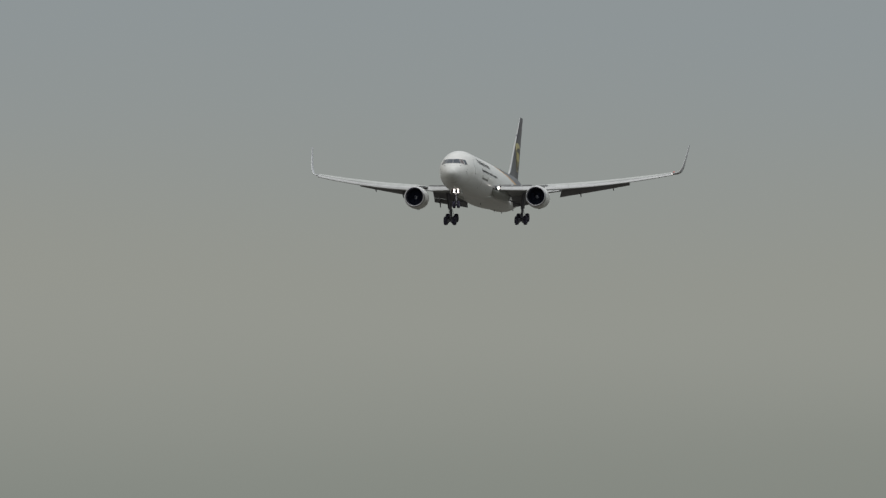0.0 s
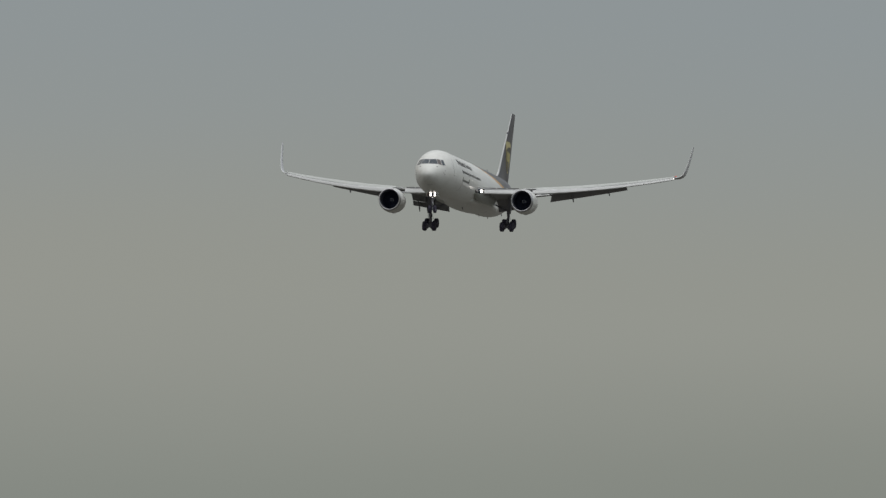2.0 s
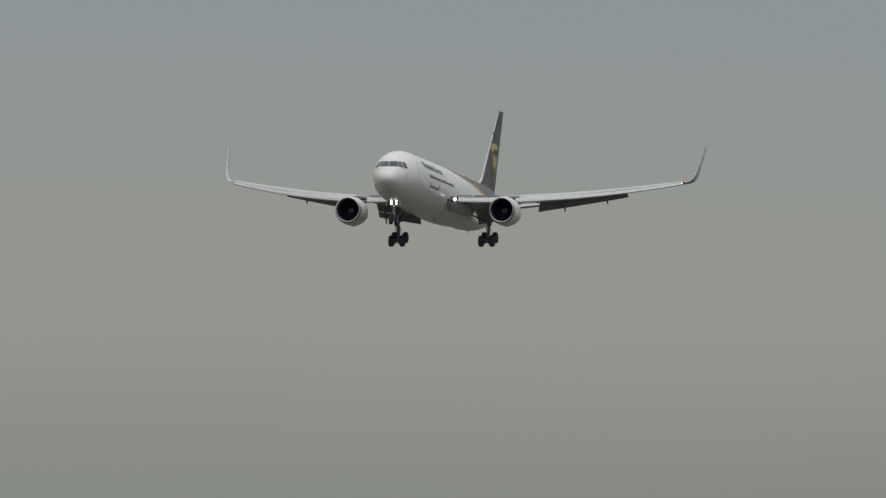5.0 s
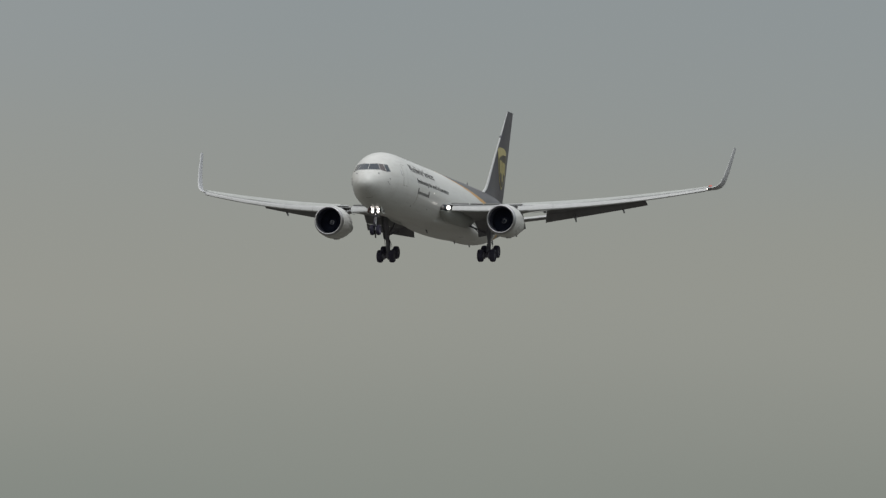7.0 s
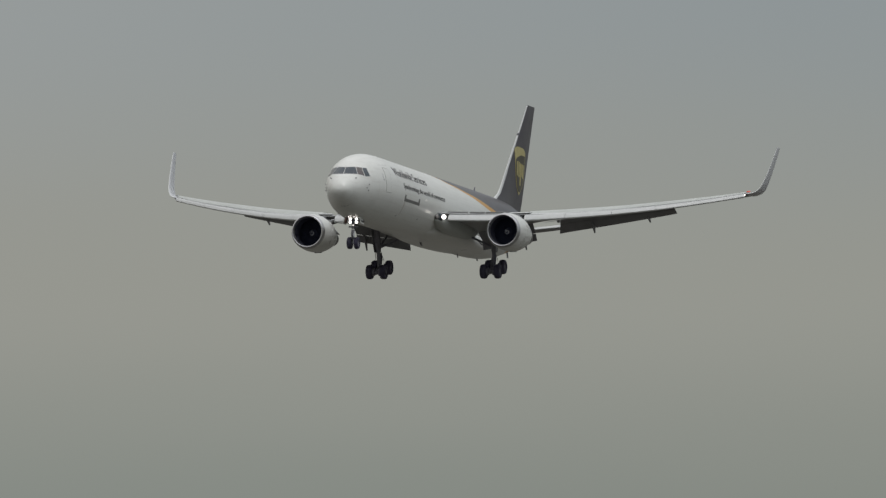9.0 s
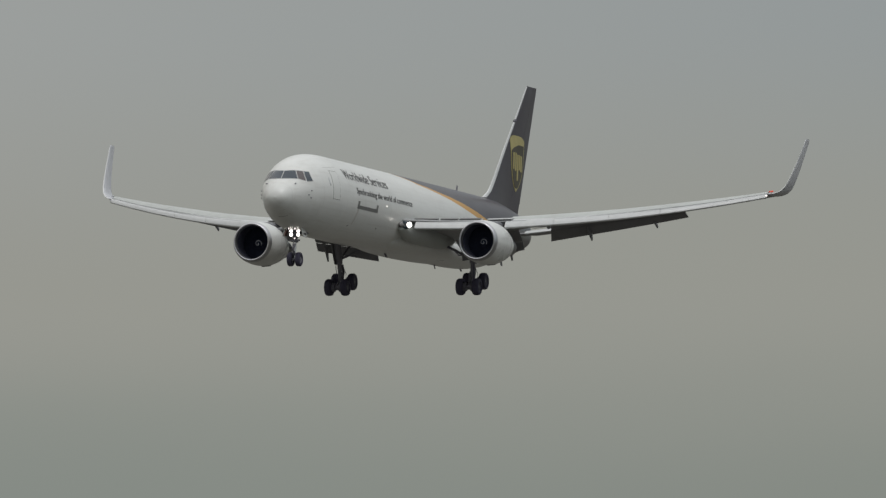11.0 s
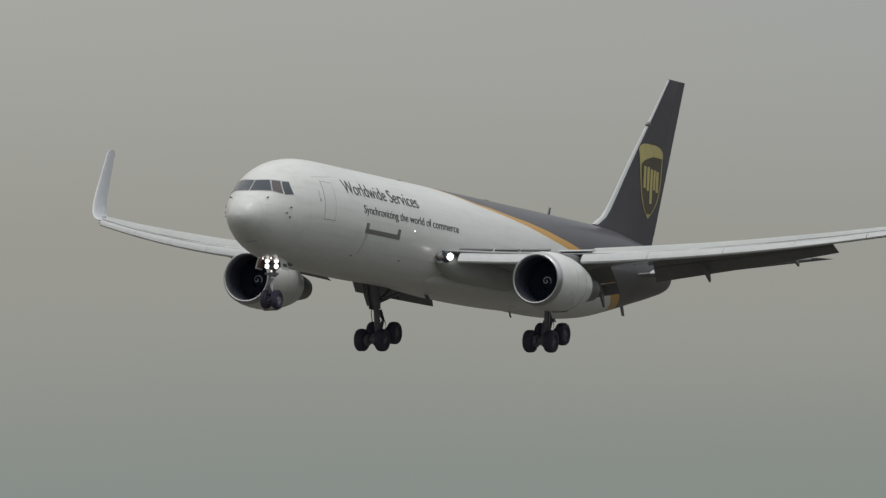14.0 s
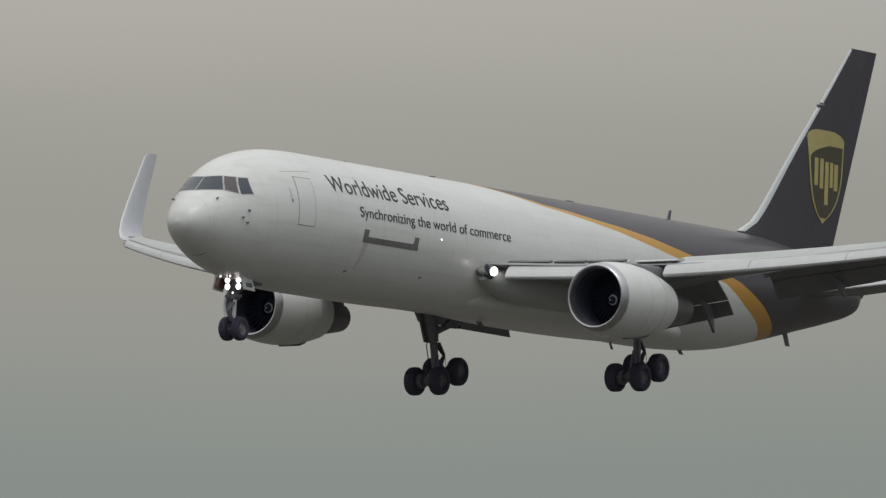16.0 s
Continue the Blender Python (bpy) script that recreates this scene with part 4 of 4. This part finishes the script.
def side_text(body, x0, x1, z0, z1, name):
    """Lettering wrapped on the port side between two stations."""
    cu = bpy.data.curves.new(name, "FONT")
    cu.body, cu.size, cu.offset = body, 1.0, -0.005
    tmp = new(name, cu)
    bpy.context.view_layer.update()
    me = bpy.data.meshes.new_from_object(tmp.evaluated_get(bpy.context.evaluated_depsgraph_get()))
    bpy.data.objects.remove(tmp)
    bm = bmesh.new()
    bm.from_mesh(me)
    bpy.data.meshes.remove(me)
    for v in (0.0, 0.25, 0.5):
        bmesh.ops.bisect_plane(bm, geom=bm.verts[:] + bm.edges[:] + bm.faces[:], plane_co=(0, v, 0), plane_no=(0, 1, 0))
    us = [v.co.x for v in bm.verts]
    u0, u1 = min(us), max(us)
    # sort the loose outlines into letters by their extent along the line
    left, pieces = set(bm.faces), []
    while left:
        stack, island = [left.pop()], []
        while stack:
            f = stack.pop()
            island.append(f)
            for e in f.edges:
                for g in e.link_faces:
                    if g in left:
                        left.discard(g)
                        stack.append(g)
        xs = [v.co.x for f in island for v in f.verts]
        pieces.append([min(xs), max(xs), island])
    pieces.sort(key=lambda p: p[0])
    letters = []
    for p in pieces:
        if letters and p[0] < letters[-1][1] - 0.02:
            letters[-1][1] = max(letters[-1][1], p[1])
            letters[-1][2] += p[2]
        else:
            letters.append(p)
    for _, _, faces in letters:
        lb = bmesh.new()
        made = {}
        for f in faces:
            for v in f.verts:
                if v not in made:
                    x = x0 + (v.co.x - u0) / (u1 - u0) * (x1 - x0)
                    made[v] = lb.verts.new(on_side(x, z0 + v.co.y / 0.70 * (z1 - z0), -1, 0.02))
            lb.faces.new([made[v] for v in f.verts])
        geo = bmesh.ops.extrude_face_region(lb, geom=lb.faces[:])
        for v in geo["geom"]:
            if isinstance(v, bmesh.types.BMVert):
                v.co.y += 0.015
        part("letter", lb, LETTER, fuselage, "", dedupe=False)
    bm.free()


side_text("Worldwide Services", 8.3, 17.05, 0.86, 1.50, "lettering")
side_text("Synchronizing the world of commerce", 10.16, 21.42, 0.03, 0.43, "lettering")


def build_shield():
    """Plain gold shield on both faces of the fin; bars stand for the mark inside it."""
    def thick(x, z):
        a0, a1 = fin_le(z), fin_te(z)
        f = (x - a0) / (a1 - a0)
        t = fin_half(f, a1 - a0)
        if f > 0.69:
            w = fin_half(0.69, a1 - a0) + 0.006
            t = max(t, w + (0.02 - w) * (f - 0.69) / 0.31)
        return t

    def plate(outline, lift, side):
        """outline: (z, x from, x to) rows"""
        rings = []
        for z, xa, xb in outline:
            row = [(xa + (xb - xa) * k / 5, z) for k in range(6)]
            rings.append([(x, side * (thick(x, zz) + lift), zz) for x, zz in row] + [(x, side * (thick(x, zz) + lift - 0.02), zz) for x, zz in reversed(row)])
        return loft(rings)

    def left(z):
        return smooth_curve([(3.40, 50.24), (3.9, 49.64), (4.6, 49.24), (5.4, 49.06), (6.95, 48.84)])(z)

    def right(z):
        return smooth_curve([(3.40, 50.28), (3.9, 51.07), (4.6, 51.64), (5.4, 51.88), (6.95, 51.98)])(z)

    fin = bpy.data.objects["vertical_stabilizer"]
    zs = [3.40, 3.55, 3.75, 4.0, 4.3, 4.6, 5.0, 5.4, 5.8, 6.2, 6.6, 6.95]
    for side in (-1, 1):
        body = [(z, left(z), right(z)) for z in zs]
        crown = [(6.95 + 0.35 * math.sin(math.pi / 2 * u), 48.84 + 0.95 * u ** 1.6, 51.98 - 1.2 * u ** 1.6) for u in (0.25, 0.5, 0.75, 0.9, 1.0)]
        shield = part("tail_shield", plate(body + crown, 0.022, side), GOLD, fin, "gold shield emblem on the fin")
        k = 0.13
        inner = [(z + (0.24 if z < 3.5 else 0), left(z + (0.24 if z < 3.5 else 0)) + k, right(z + (0.24 if z < 3.5 else 0)) - k) for z in [3.40] + [q for q in zs if 3.7 < q < 6.1]]
        inner += [(z, left(z) + k + 1.9 * ((z - 6.0) / 0.72) ** 2.4, right(z) - k) for z in (6.15, 6.3, 6.45, 6.58, 6.68)]
        part("shield_field", plate(inner, 0.038, side), FIELD, shield, "dark field of the shield")
        for x, zt, zb, w in ((49.55, 6.1, 4.95, 0.30), (50.02, 6.1, 4.85, 0.30), (50.47, 6.0, 4.2, 0.30), (50.88, 6.0, 4.95, 0.26), (51.28, 5.95, 4.85, 0.34)):
            part("emblem_bar", plate([(zb, x - w / 2, x + w / 2), ((zt + zb) / 2, x - w / 2, x + w / 2), (zt, x - w / 2, x + w / 2)], 0.054, side), GOLD, shield)


build_shield()


# ---- flight of the airliner down the approach ----
def motions():
    walk(airplane, [
        (0.0, pose(1582.307, 305.867, 89.136, 0.258, 2.025, 0.844)),
        (0.5, pose(1546.259, 305.399, 87.135, 0.686, 1.974, 0.782)),
        (1.0, pose(1510.119, 304.931, 85.130, 1.267, 1.746, 0.793)),
        (1.5, pose(1473.887, 304.463, 83.121, 0.924, 2.032, 0.769)),
        (2.0, pose(1437.562, 303.996, 81.107, 1.256, 2.039, 0.751)),
        (2.5, pose(1401.147, 303.528, 79.186, 1.039, 2.269, 0.741)),
        (3.0, pose(1364.640, 303.061, 77.260, 0.255, 2.110, 0.819)),
        (3.5, pose(1328.040, 302.593, 75.330, -0.110, 2.150, 0.826)),
        (4.0, pose(1291.348, 302.126, 73.395, 0.361, 2.265, 0.862)),
        (4.5, pose(1254.564, 301.652, 71.455, 0.543, 2.310, 0.890)),
        (5.0, pose(1217.688, 301.177, 69.510, 0.725, 2.354, 0.918)),
        (5.5, pose(1180.719, 300.703, 67.560, 0.907, 2.398, 0.946)),
        (6.0, pose(1143.657, 300.228, 65.606, 1.089, 2.443, 0.974)),
        (6.5, pose(1106.503, 299.754, 63.648, 1.271, 2.487, 1.002)),
        (7.0, pose(1069.256, 299.300, 61.671, 0.279, 2.854, 0.971)),
        (7.5, pose(1031.917, 298.846, 59.690, -0.488, 3.076, 0.915)),
        (8.0, pose(994.484, 298.392, 57.704, -0.070, 3.288, 0.902)),
        (8.5, pose(956.955, 297.919, 55.614, 0.298, 3.213, 0.887)),
        (9.0, pose(919.333, 297.446, 53.520, 0.451, 2.708, 0.960)),
        (9.5, pose(881.616, 296.931, 51.363, 0.467, 2.490, 1.077)),
        (10.0, pose(843.807, 296.416, 49.201, 0.493, 2.273, 1.194)),
        (10.5, pose(805.907, 295.902, 47.035, 0.520, 2.056, 1.310)),
        (11.0, pose(767.914, 295.387, 44.864, 0.546, 1.839, 1.427)),
        (11.5, pose(729.829, 294.872, 42.689, 0.552, 1.622, 1.544)),
        (12.0, pose(691.664, 294.301, 40.821, -0.567, 2.054, 1.741)),
        (12.5, pose(653.409, 293.731, 38.949, -0.741, 2.622, 1.994)),
        (13.0, pose(615.063, 293.110, 37.031, -0.233, 3.045, 2.255)),
        (13.5, pose(576.617, 292.494, 34.955, -0.048, 3.048, 2.591)),
        (14.0, pose(538.073, 291.891, 32.741, 1.313, 2.695, 2.965)),
        (14.5, pose(499.435, 291.272, 30.447, 2.135, 2.331, 3.345)),
        (15.0, pose(460.709, 290.687, 28.278, 1.936, 2.135, 3.640)),
        (15.5, pose(421.902, 290.081, 26.328, 0.892, 2.475, 3.949)),
        (16.0, pose(383.008, 289.468, 24.442, 0.050, 2.931, 4.300)),
    ])
    # both fans windmill, a third of a turn every tenth of a second
    for fan in FANS:
        x, y, z = fan.location
        walk(fan, [(i / 15, pose(x, y, z, rx=20 - 80 * i)) for i in range(241)])


motions()
